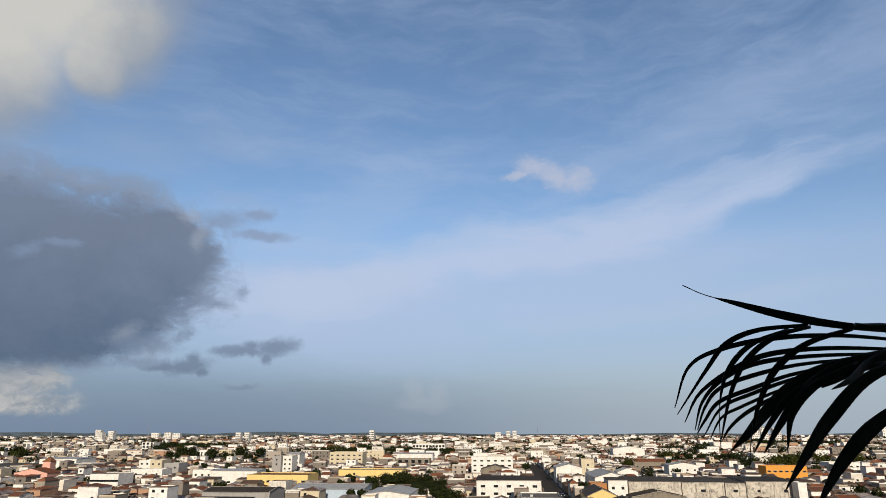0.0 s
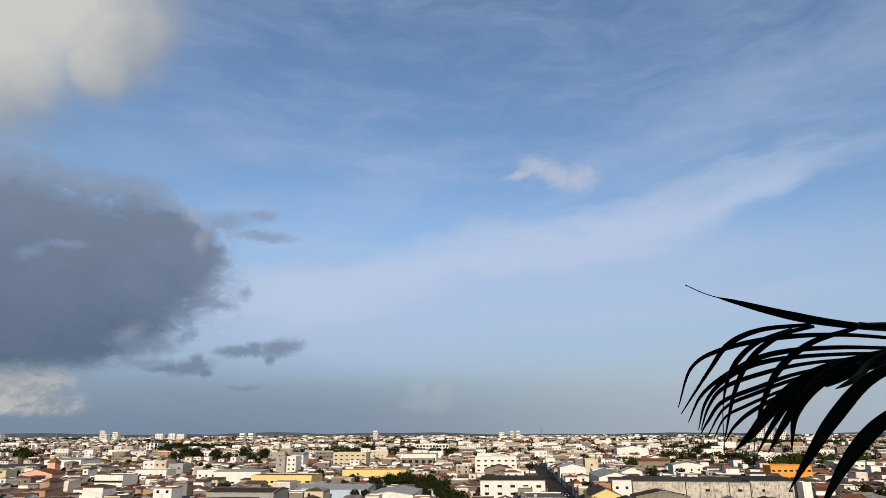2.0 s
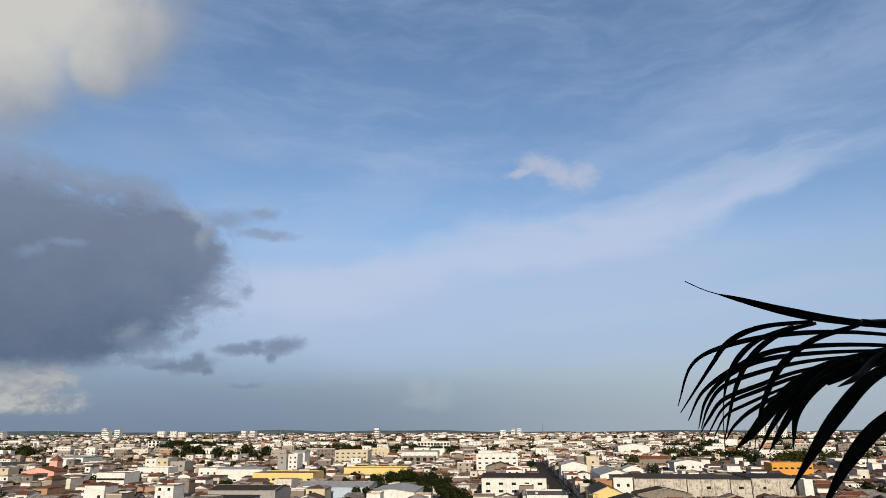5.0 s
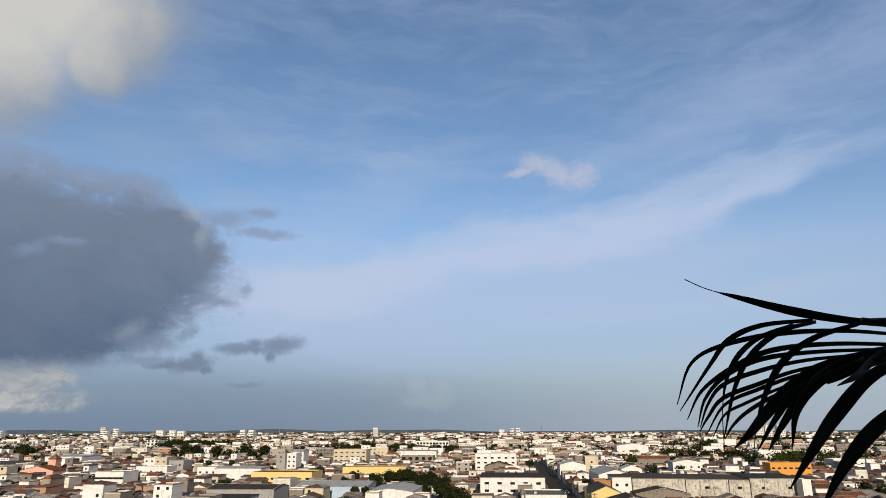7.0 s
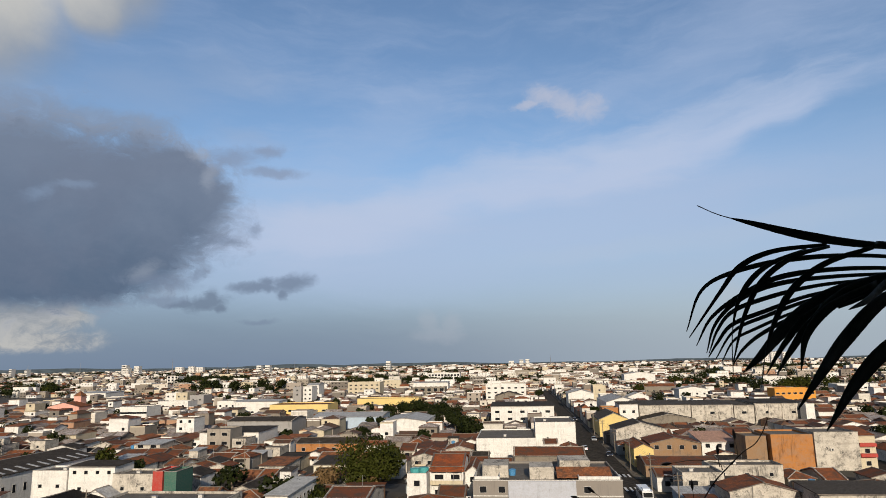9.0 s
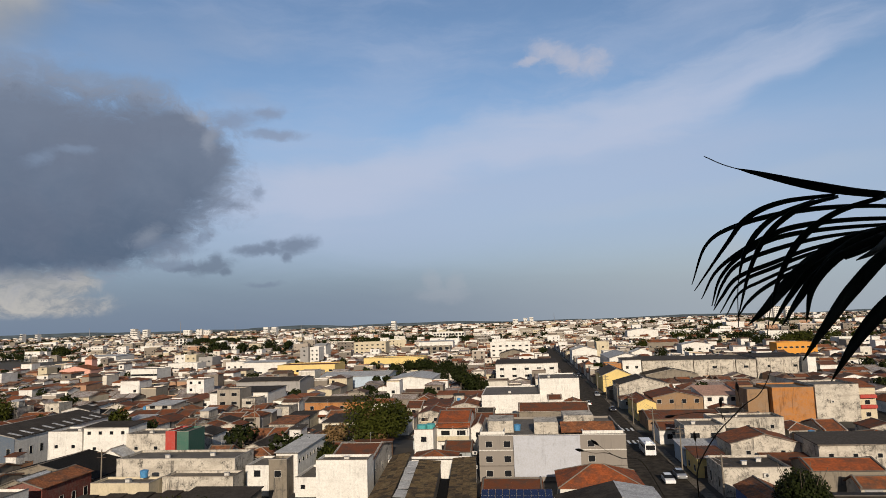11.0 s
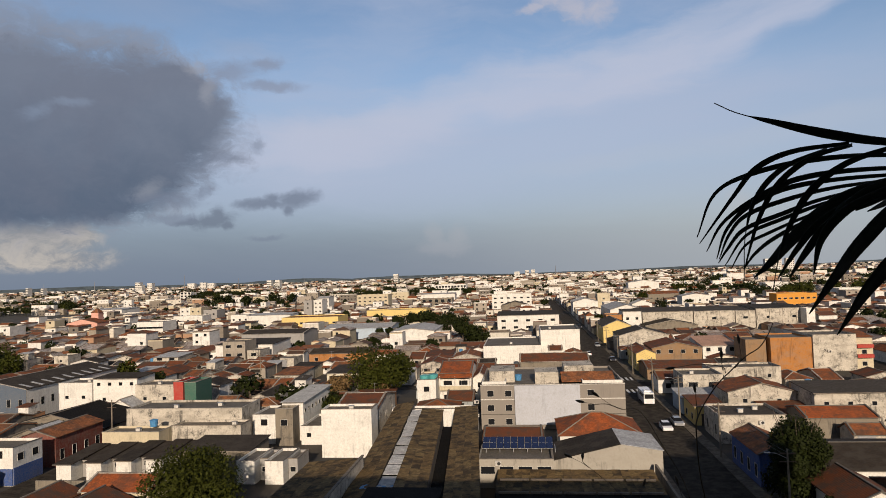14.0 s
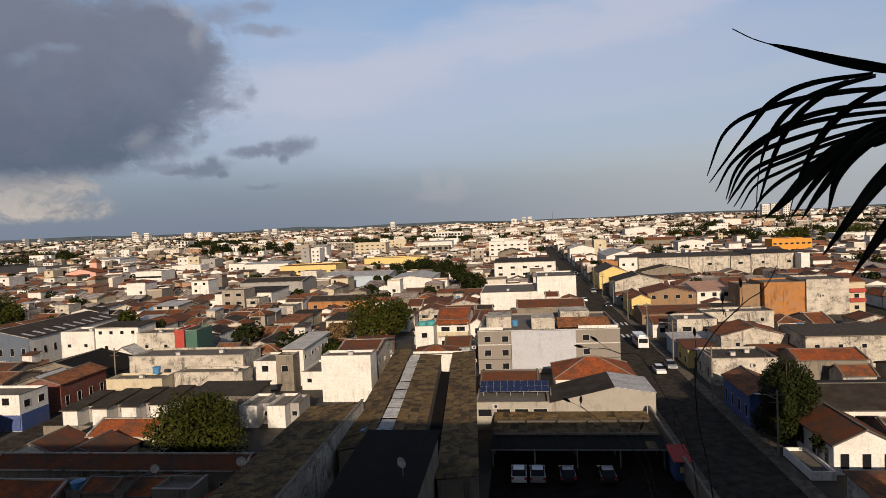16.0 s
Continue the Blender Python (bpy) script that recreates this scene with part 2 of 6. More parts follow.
def picked(t, chance, tones):
    n = t.nodes.new("ShaderNodeValToRGB")
    n.color_ramp.interpolation = "CONSTANT"
    e = n.color_ramp.elements
    while len(e) < len(tones):
        e.new(0.5)
    for i, tone in enumerate(tones):
        e[i].position, e[i].color = i / len(tones), (*tone, 1)
    t.links.new(chance, n.inputs[0])
    return n.outputs[0]


def render_coat(name, tones, wear, soot=(0.07, 0.065, 0.06), island=False, rough=0.85):
    """Painted plaster with stains, rain streaks and mould; one of several paints for each object or island."""
    m, t, bsdf, place = material(name)
    where, chance = scattered(t, place)
    if island:
        chance = t.nodes.new("ShaderNodeNewGeometry").outputs["Random Per Island"]
    base = picked(t, chance, tones) if len(tones) > 1 else tones[0]
    broad = grain(t, where, 0.30, 4.0, 0.6)
    streak = grain(t, squash(t, where, 1.5, 1.5, 0.13), 1.0, 8.0, 0.74, 0.4)
    blotch = grain(t, where, 0.6, 10.0, 0.74, 0.3)
    spot = grain(t, where, 3.5, 6.0, 0.75)
    rain = calc(t, "MULTIPLY", ramp(t, streak, 0.48, 0.66), ramp(t, broad, 0.42, 0.58))
    mould = calc(t, "MULTIPLY", ramp(t, blotch, 0.62 - 0.12 * wear, 0.70 - 0.04 * wear), ramp(t, spot, 0.34, 0.56))
    dirt = calc(t, "MULTIPLY", calc(t, "MAXIMUM", rain, mould), min(1.0, wear * 0.95))
    tone = blend(t, ramp(t, spot, 0.35, 0.75, 0.0, 0.30 + 0.2 * wear), base, (0.27, 0.235, 0.19))
    tone = blend(t, ramp(t, grain(t, squash(t, where, .22, .22, .5), 1.0, 6.0, 0.66), 0.42, 0.66, 0.0, min(.6, .42 * wear)), tone, (0.22, 0.195, 0.16))
    plug(t, bsdf.inputs["Base Color"], blend(t, dirt, tone, soot))
    bsdf.inputs["Roughness"].default_value = rough
    bsdf.inputs["Specular IOR Level"].default_value = 0.2
    relief(t, bsdf, spot, 0.35, 0.03)
    return m


def roof_coat(name, tones, ribs, axis, wear=0.6, island=False, mould=(0.06, 0.05, 0.04)):
    """Roofing with ribs a given distance apart, and blotches of mould."""
    m, t, bsdf, place = material(name)
    where, chance = scattered(t, place)
    if island:
        chance = t.nodes.new("ShaderNodeNewGeometry").outputs["Random Per Island"]
    base = picked(t, chance, tones) if len(tones) > 1 else tones[0]
    blot, fine_ = grain(t, where, 0.45, 7.0, 0.68), grain(t, where, 2.2, 6.0, 0.78)
    tone = blend(t, ramp(t, fine_, 0.36, 0.62, 0.0, 0.75), base, [c * 0.42 for c in tones[0]])
    tone = blend(t, ramp(t, fine_, 0.58, 0.70, 0.0, 0.6), tone, [min(1, c * 1.75 + 0.004) for c in tones[0]])
    plug(t, bsdf.inputs["Base Color"], blend(t, ramp(t, blot, 0.42, 0.62, 0.0, wear), tone, mould))
    bsdf.inputs["Roughness"].default_value = 0.9
    bsdf.inputs["Specular IOR Level"].default_value = 0.15
    wave = t.nodes.new("ShaderNodeTexWave")
    wave.bands_direction = axis
    wave.inputs["Scale"].default_value, wave.inputs["Distortion"].default_value, wave.inputs["Detail"].default_value = 0.314 / ribs, 1.5, 2.0
    t.links.new(place, wave.inputs["Vector"])
    relief(t, bsdf, calc(t, "ADD", calc(t, "MULTIPLY", wave.outputs["Fac"], 0.5), fine_), 0.5, ribs * 0.25)
    return m


def plain(name, tone, rough=0.6, metal=0.0, vary=0.25, scale=4.0, gloss=0.5):
    m, t, bsdf, place = material(name)
    where, _ = scattered(t, place)
    n = grain(t, where, scale, 5.0, 0.65)
    plug(t, bsdf.inputs["Base Color"], blend(t, ramp(t, n, 0.3, 0.7), [c * (1 - vary) for c in tone], [min(1, c * (1 + vary)) for c in tone]))
    bsdf.inputs["Roughness"].default_value, bsdf.inputs["Metallic"].default_value = rough, metal
    bsdf.inputs["Specular IOR Level"].default_value = gloss
    relief(t, bsdf, n, 0.2, 0.02)
    return m


WHITE, CREAM, GREY = (0.76, 0.74, 0.69), (0.58, 0.50, 0.35), (0.30, 0.285, 0.26)
white = render_coat("white_plaster", [WHITE], 0.38)
worn = render_coat("mouldy_white_plaster", [(0.58, 0.53, 0.45)], 1.2)
cream = render_coat("cream_plaster", [CREAM], 0.4)
beige = render_coat("beige_plaster", [(0.235, 0.21, 0.185)], 0.3)
panel_white = render_coat("cool_white_sheet", [(0.46, 0.48, 0.53)], 0.25)
stone_white = render_coat("dull_white_plaster", [(0.36, 0.335, 0.29)], 0.5)
greige = render_coat("grey_plaster", [(0.32, 0.31, 0.30)], 0.4)
cement = render_coat("bare_cement", [(0.20, 0.17, 0.13)], 0.95)
yellow = render_coat("yellow_plaster", [(0.72, 0.54, 0.20)], 0.2)
orange = render_coat("orange_plaster", [(0.66, 0.28, 0.03)], 0.2)
brick = render_coat("orange_block", [(0.42, 0.16, 0.032)], 0.8, (0.13, 0.055, 0.02))
red = render_coat("red_paint", [(0.42, 0.04, 0.03)], 0.2)
green = render_coat("green_paint", [(0.03, 0.12, 0.09)], 0.2)
blue = render_coat("blue_paint", [(0.03, 0.08, 0.25)], 0.3)
pale_blue = render_coat("pale_blue_plaster", [(0.42, 0.52, 0.62)], 0.3)
brown = render_coat("brown_plaster", [(0.27, 0.155, 0.075)], 0.7)
slate_blue = render_coat("slate_blue_paint", [(0.075, 0.11, 0.16)], 0.3)
maroon = render_coat("maroon_paint", [(0.17, 0.035, 0.025)], 0.5)
pink = render_coat("pink_plaster", [(0.72, 0.38, 0.30)], 0.35)
PAINTS = [WHITE, (0.74, 0.72, 0.67), (0.50, 0.46, 0.40), CREAM, (0.33, 0.29, 0.24), (0.78, 0.76, 0.72), (0.70, 0.68, 0.64), (0.30, 0.20, 0.13), (0.74, 0.72, 0.68),
          (0.40, 0.20, 0.10), (0.76, 0.74, 0.70), (0.24, 0.20, 0.16), (0.76, 0.74, 0.70), (0.32, 0.36, 0.38), (0.72, 0.66, 0.52)]
mixed = render_coat("town_plaster", PAINTS, 0.62)
FAR_PAINTS = [(0.82, 0.80, 0.76), (0.80, 0.78, 0.74), (0.30, 0.26, 0.21), (0.78, 0.76, 0.72), CREAM, (0.20, 0.17, 0.14), (0.80, 0.78, 0.74), (0.40, 0.22, 0.13), (0.66, 0.62, 0.54),
              (0.16, 0.14, 0.12), (0.78, 0.75, 0.70), (0.36, 0.31, 0.26)]
mixed_far = render_coat("town_plaster_far", FAR_PAINTS, 0.5, island=True)
TILES = [(0.31, 0.100, 0.038), (0.21, 0.066, 0.029), (0.36, 0.140, 0.060), (0.155, 0.056, 0.029)]
tile_x = roof_coat("clay_tile_x", TILES, 0.22, "X", 0.75)
tile_y = roof_coat("clay_tile_y", TILES, 0.22, "Y", 0.75)
bright_tile = roof_coat("new_clay_tile", [(0.40, 0.105, 0.035)], 0.22, "X", 0.6)
SHEETS = [(0.055, 0.045, 0.036), (0.034, 0.028, 0.022), (0.095, 0.08, 0.065), (0.05, 0.037, 0.026)]
sheet_x = roof_coat("fibre_cement_x", SHEETS, 0.18, "X", 0.75)
sheet_y = roof_coat("fibre_cement_y", SHEETS, 0.18, "Y", 0.75)
white_sheet = roof_coat("white_roof_sheet", [(0.74, 0.73, 0.70), (0.62, 0.61, 0.58)], 0.2, "X", 0.2)
light_sheet = roof_coat("zinc_sheet", [(0.55, 0.56, 0.57), (0.48, 0.49, 0.50)], 0.2, "X", 0.25)
rust_sheet = roof_coat("stained_sheet", [(0.225, 0.148, 0.064), (0.19, 0.122, 0.052), (0.245, 0.168, 0.075), (0.205, 0.132, 0.057)], 0.18, "Y", 0.85, mould=(0.032, 0.024, 0.016))
roof_far = roof_coat("town_roof_far", [(0.33, 0.11, 0.045), (0.24, 0.080, 0.036), (0.10, 0.08, 0.065), (0.36, 0.13, 0.055), (0.06, 0.05, 0.042), (0.34, 0.33, 0.32),
                                       (0.18, 0.075, 0.045), (0.11, 0.085, 0.065), (0.52, 0.51, 0.49), (0.45, 0.43, 0.40)], 0.4, "X", 0.5, island=True)
pale_tile = roof_coat("pale_pink_tile", [(0.60, 0.36, 0.26)], 0.22, "X", 0.2)
slab = render_coat("roof_slab", [(0.11, 0.098, 0.083)], 0.9)
glass, gt, gb, _ = material("dark_window_glass")
gb.inputs["Base Color"].default_value, gb.inputs["Roughness"].default_value = (0.012, 0.013, 0.015, 1), 0.25
gb.inputs["Specular IOR Level"].default_value = 0.25
# near black, to deepen the shade on foreground roofs and between the sheds
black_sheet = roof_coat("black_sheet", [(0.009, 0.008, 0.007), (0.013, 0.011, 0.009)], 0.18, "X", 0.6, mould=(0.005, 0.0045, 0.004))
frame_white = plain("white_frame", (0.5, 0.48, 0.44), 0.6)
dark_wood = plain("dark_wood", (0.07, 0.045, 0.03), 0.6)
asphalt = plain("asphalt", (0.046, 0.039, 0.031), 0.95, vary=0.45, scale=0.8, gloss=0.08)
paving = plain("pavement_concrete", (0.13, 0.110, 0.085), 0.9, vary=0.4, scale=1.2, gloss=0.15)
road_paint = plain("road_paint", (0.6, 0.6, 0.57), 0.7, vary=0.3)
steel = plain("grey_steel", (0.35, 0.35, 0.36), 0.45, 0.6)
dark_metal = plain("dark_metal", (0.03, 0.03, 0.032), 0.5, 0.3)
tank_blue = plain("blue_plastic", (0.06, 0.22, 0.42), 0.5)
tank_teal = plain("teal_plastic", (0.07, 0.33, 0.33), 0.5)
bark = plain("bark", (0.11, 0.085, 0.06), 0.9, vary=0.4)
leaf_dark = plain("dark_leaves", (0.014, 0.019, 0.004), 0.7, vary=0.5, scale=1.5, gloss=0.1)
leaf_mid = plain("green_leaves", (0.032, 0.037, 0.005), 0.7, vary=0.5, scale=1.5, gloss=0.1)
leaf_dry = plain("dry_leaves", (0.16, 0.10, 0.045), 0.7, vary=0.4, scale=1.5, gloss=0.1)
palm_leaf = plain("palm_leaf", (0.022, 0.036, 0.014), 0.45, vary=0.3, scale=20)
stalk_coat = plain("dry_stalk", (0.10, 0.07, 0.04), 0.8, vary=0.3, scale=30)
solar = plain("solar_cell", (0.012, 0.02, 0.06), 0.15)
car_white, car_silver = plain("white_car_paint", (0.75, 0.75, 0.75), 0.25, vary=0.03), plain("silver_car_paint", (0.4, 0.41, 0.42), 0.3, 0.4, 0.05)
car_dark = plain("dark_car_paint", (0.03, 0.03, 0.035), 0.25, vary=0.1)
rubber = plain("tyre_rubber", (0.02, 0.02, 0.02), 0.8)
light_red = plain("red_lens", (0.35, 0.02, 0.02), 0.3)
light_clear = plain("clear_lens", (0.8, 0.8, 0.8), 0.2)
gm, gtree, gbsdf, gplace = material("town_ground")
gn, gn2 = grain(gtree, gplace, 0.004, 6.0, 0.6), grain(gtree, gplace, 0.12, 6.0, 0.65)
earth = blend(gtree, ramp(gtree, gn2, 0.35, 0.65), (0.06, 0.048, 0.034), (0.03, 0.028, 0.025))
plug(gtree, gbsdf.inputs["Base Color"], blend(gtree, ramp(gtree, gn, 0.47, 0.6, 0.0, 0.8), earth, (0.045, 0.06, 0.025)))
gbsdf.inputs["Roughness"].default_value = 0.95
# blue-grey tint puts distance haze into the colour of the hills
hazed_hill_coat = plain("hazed_wooded_hill", (0.075, 0.10, 0.11), 0.95, vary=0.4, scale=0.02)


# ---- mesh tools ----
class Shape:
    """Collects faces for one mesh."""

    def __init__(self):
        self.v, self.f, self.m = [], [], []

    def face(self, points, mat=0):
        n = len(self.v)
        self.v += [tuple(p) for p in points]
        self.f.append(tuple(range(n, n + len(points))))
        self.m.append(mat)

    def box(self, x0, y0, z0, x1, y1, z1, mat=0, top=True, bottom=False):
        n = len(self.v)
        self.v += [(x0, y0, z0), (x1, y0, z0), (x1, y1, z0), (x0, y1, z0), (x0, y0, z1), (x1, y0, z1), (x1, y1, z1), (x0, y1, z1)]
        faces = [(0, 1, 5, 4), (1, 2, 6, 5), (2, 3, 7, 6), (3, 0, 4, 7)] + ([(4, 5, 6, 7)] if top else []) + ([(3, 2, 1, 0)] if bottom else [])
        self.f += [tuple(n + i for i in f) for f in faces]
        self.m += [mat] * len(faces)

    def plate(self, quad, thick, mat=0):
        """A slab: a quad, and the same quad lower by thick."""
        n = len(self.v)
        self.v += [tuple(p) for p in quad] + [(p[0], p[1], p[2] - thick) for p in quad]
        faces = [(0, 1, 2, 3), (7, 6, 5, 4)] + [(i, i + 4, (i + 1) % 4 + 4, (i + 1) % 4) for i in range(4)]
        self.f += [tuple(n + i for i in f) for f in faces]
        self.m += [mat] * len(faces)

    def tube(self, path, radii, sides=7, mat=0):
        n = len(self.v)
        for i, p in enumerate(path):
            a, b = Vector(path[max(i - 1, 0)]), Vector(path[min(i + 1, len(path) - 1)])
            q = (b - a).to_track_quat("Z", "Y") if (b - a).length > 1e-9 else Vector((0, 0, 1)).to_track_quat("Z", "Y")
            for k in range(sides):
                w = 2 * math.pi * k / sides
                self.v.append(tuple(Vector(p) + q @ Vector((math.cos(w) * radii[i], math.sin(w) * radii[i], 0))))
        for i in range(len(path) - 1):
            for k in range(sides):
                a, b = n + i * sides + k, n + i * sides + (k + 1) % sides
                self.f.append((a, b, b + sides, a + sides))
                self.m.append(mat)
        self.f.append(tuple(range(n + (len(path) - 1) * sides, n + len(path) * sides)))
        self.m.append(mat)
        self.f.append(tuple(reversed(range(n, n + sides))))
        self.m.append(mat)

    def mesh(self, name, mats):
        me = bpy.data.meshes.new(name)
        me.from_pydata(self.v, [], self.f)
        for m in mats if isinstance(mats, (list, tuple)) else [mats]:
            me.materials.append(m)
        if any(self.m):
            me.polygons.foreach_set("material_index", self.m)
        me.update()
        return me


def part(name, shape, mats, parent=None, label="", at=None):
    """One mesh object; under parent, at a place in the parent's own space."""
    me = shape if isinstance(shape, bpy.types.Mesh) else shape.mesh(name, mats)
    ob = new(name, me)
    if parent:
        ob.parent = parent
    if at:
        ob.matrix_basis = at if isinstance(at, Matrix) else Matrix.Translation(at)
    return tagged(ob, label) if label else ob


def thing(name, x, y, z, label, category, group="", turn=0.0):
    e = new(name)
    e.matrix_basis = pose(x, y, z, 0, 0, turn)
    return tagged(e, label, category, group)


def smooth(me):
    me.polygons.foreach_set("use_smooth", [True] * len(me.polygons))
    return me

# ---- ground, roads, hills ----
g = Shape()
for i in range(12):
    for j in range(12):
        x0, y0 = -6000 + i * 1000, -6000 + j * 1000
        g.face([(x0, y0, 0), (x0 + 1000, y0, 0), (x0 + 1000, y0 + 1000, 0), (x0, y0 + 1000, 0)])
tagged(part("ground", g, gm), "dusty town ground with patches of grass", "ground", kind="structure")

LANES_X = [23.5, 97.0, 170.0, 245.0, 320.0, -74.8, -152.0, -225.0, -300.0, -375.0]      # streets along y
LANES_Y = [168.0, 255.0, 345.0, 440.0, 540.0, 640.0]                                     # cross streets


def street(name, x0, x1, y0, y1, z):
    s = Shape()
    s.box(x0, y0, -0.5, x1, y1, z)
    return tagged(part(name, s, asphalt), "worn dark asphalt street", "road", kind="structure")


street("road", 19.4, 28.2, 30, 900, 0.020)
for n, x in enumerate(LANES_X[1:]):
    street("road", x - 3.5, x + 3.5, 120 if x > 0 else 60, 700, 0.016)
for y in LANES_Y:
    for x0, x1 in ((-420, 19.4), (28.2, 380)):
        street("road", x0, x1, y - 3.5, y + 3.5, 0.012)
for x0, x1 in ((17.6, 19.4), (28.2, 30.0)):
    edges = [30] + [v for y in LANES_Y for v in (y - 3.5, y + 3.5)] + [700]
    for y0, y1 in zip(edges[::2], edges[1::2]):
        s = Shape()
        s.box(x0, y0, -0.2, x1, y1, 0.15)
        tagged(part("pavement", s, paving), "cracked concrete pavement with a raised kerb", "pavement", kind="structure")
bar = Shape()
bar.box(-0.28, -2.2, 0, 0.28, 2.2, 0.006)
bar = bar.mesh("stripe", road_paint)
for y in (159.0, 176.5):
    stripes = thing("zebra_crossing", 23.8, y, 0.022, "worn white zebra crossing on the asphalt", "road marking", "zebra crossings")
    for i in range(7):
        part("stripe", bar, None, stripes, at=(-3.6 + i * 1.2, 0, 0))

rng = random.Random(5)
hills = Shape()
steps = 90
for ring, (dist, top, base) in enumerate([(4300, 34, 0.0), (4700, 52, 0.4)]):
    prev = None
    for i in range(steps + 1):
        az = radians(-60 + 110 * i / steps)
        h = top * (0.25 + 0.75 * max(0, noise.noise((i * 0.13 + ring * 9, 3.1, 0.7)) + 0.35)) * (1.0 if math.degrees(az) < 5 else 0.75)
        p = [(dist * math.sin(az), dist * math.cos(az), -5), ((dist + 160) * math.sin(az), (dist + 160) * math.cos(az), h + rng.uniform(-2, 2)),
             ((dist + 300) * math.sin(az), (dist + 300) * math.cos(az), -5)]
        if prev:
            hills.face([prev[0], p[0], p[1], prev[1]])
            hills.face([prev[1], p[1], p[2], prev[2]])
        prev = p
tagged(part("backdrop", hills, hazed_hill_coat), "low wooded hills along the horizon", "hills", kind="structure")

# ---- houses ----
TAKEN = []                            # footprints that are built on


def free(x0, y0, x1, y1):
    return all(x1 <= a or x0 >= c or y1 <= b or y0 >= d for a, b, c, d in TAKEN)


def window_mesh(w, h, name="window", rim=.045):
    """A frame standing proud of the wall, and a pane set back in it, as one piece."""
    s = Shape()
    for r, y in ((rim, 0.02), (rim, -.05), (0, -.05), (0, -.012)):
        s.v += [(-w / 2 - r, y, -r), (w / 2 + r, y, -r), (w / 2 + r, y, h + r), (-w / 2 - r, y, h + r)]
    for k in range(3):
        for i in range(4):
            j = (i + 1) % 4
            s.f.append((k * 4 + i, k * 4 + j, k * 4 + 4 + j, k * 4 + 4 + i))
            s.m.append(0)
    p = Shape()
    p.box(-w / 2, -.012, 0, w / 2, 0.012, h, 0, True, True)
    return s.mesh(name, frame_white), p.mesh("pane", glass)


def set_window(kind, parent, at):
    part("pane", kind[1], None, part("window", kind[0], None, parent, at=at))


def door_mesh(w, h, mat):
    s = Shape()
    s.box(-w / 2, -0.05, 0, w / 2, 0.02, h)
    for i in range(3):
        s.box(-w / 2 + .1, -0.07, .15 + i * h / 3.2, w / 2 - .1, -0.05, .15 + (i + .8) * h / 3.2)
    return s.mesh("door", mat)


WIN = window_mesh(1.2, 1.1)
WIN_WIDE = window_mesh(1.9, 1.0)
WIN_SMALL = window_mesh(0.8, 0.7)
WIN_FAR = window_mesh(3.0, 2.6)
WIN_TALL = window_mesh(0.9, 1.7)
DOOR = door_mesh(0.95, 2.1, dark_wood)
SHUTTER = door_mesh(2.6, 2.5, steel)


def walls(w, d, h, kind, rise):
    """Outer walls with gable ends or a parapet, about the middle of the footprint."""
    s, x, y = Shape(), w / 2, d / 2
    if kind == "flat":
        s.box(-x, -y, 0, x, y, h - 0.45)
        for a, b, c, e in ((-x, -y, x, -y + .18), (-x, y - .18, x, y), (-x, -y + .18, -x + .18, y - .18), (x - .18, -y + .18, x, y - .18)):
            s.box(a, b, h - 0.45, c, e, h)
        return s
    s.box(-x, -y, 0, x, y, h, 0, False)
    if kind == "gable_y":
        for q in (-y, y):
            s.face([(-x, q, h), (x, q, h), (0, q, h + rise)])
    elif kind == "gable_x":
        for q in (-x, x):
            s.face([(q, -y, h), (q, y, h), (q, 0, h + rise)])
    elif kind == "shed":
        s.face([(-x, y, h), (x, y, h), (x, y, h + rise), (-x, y, h + rise)])
        for q in (-x, x):
            s.face([(q, -y, h), (q, y, h), (q, y, h + rise)])
    return s


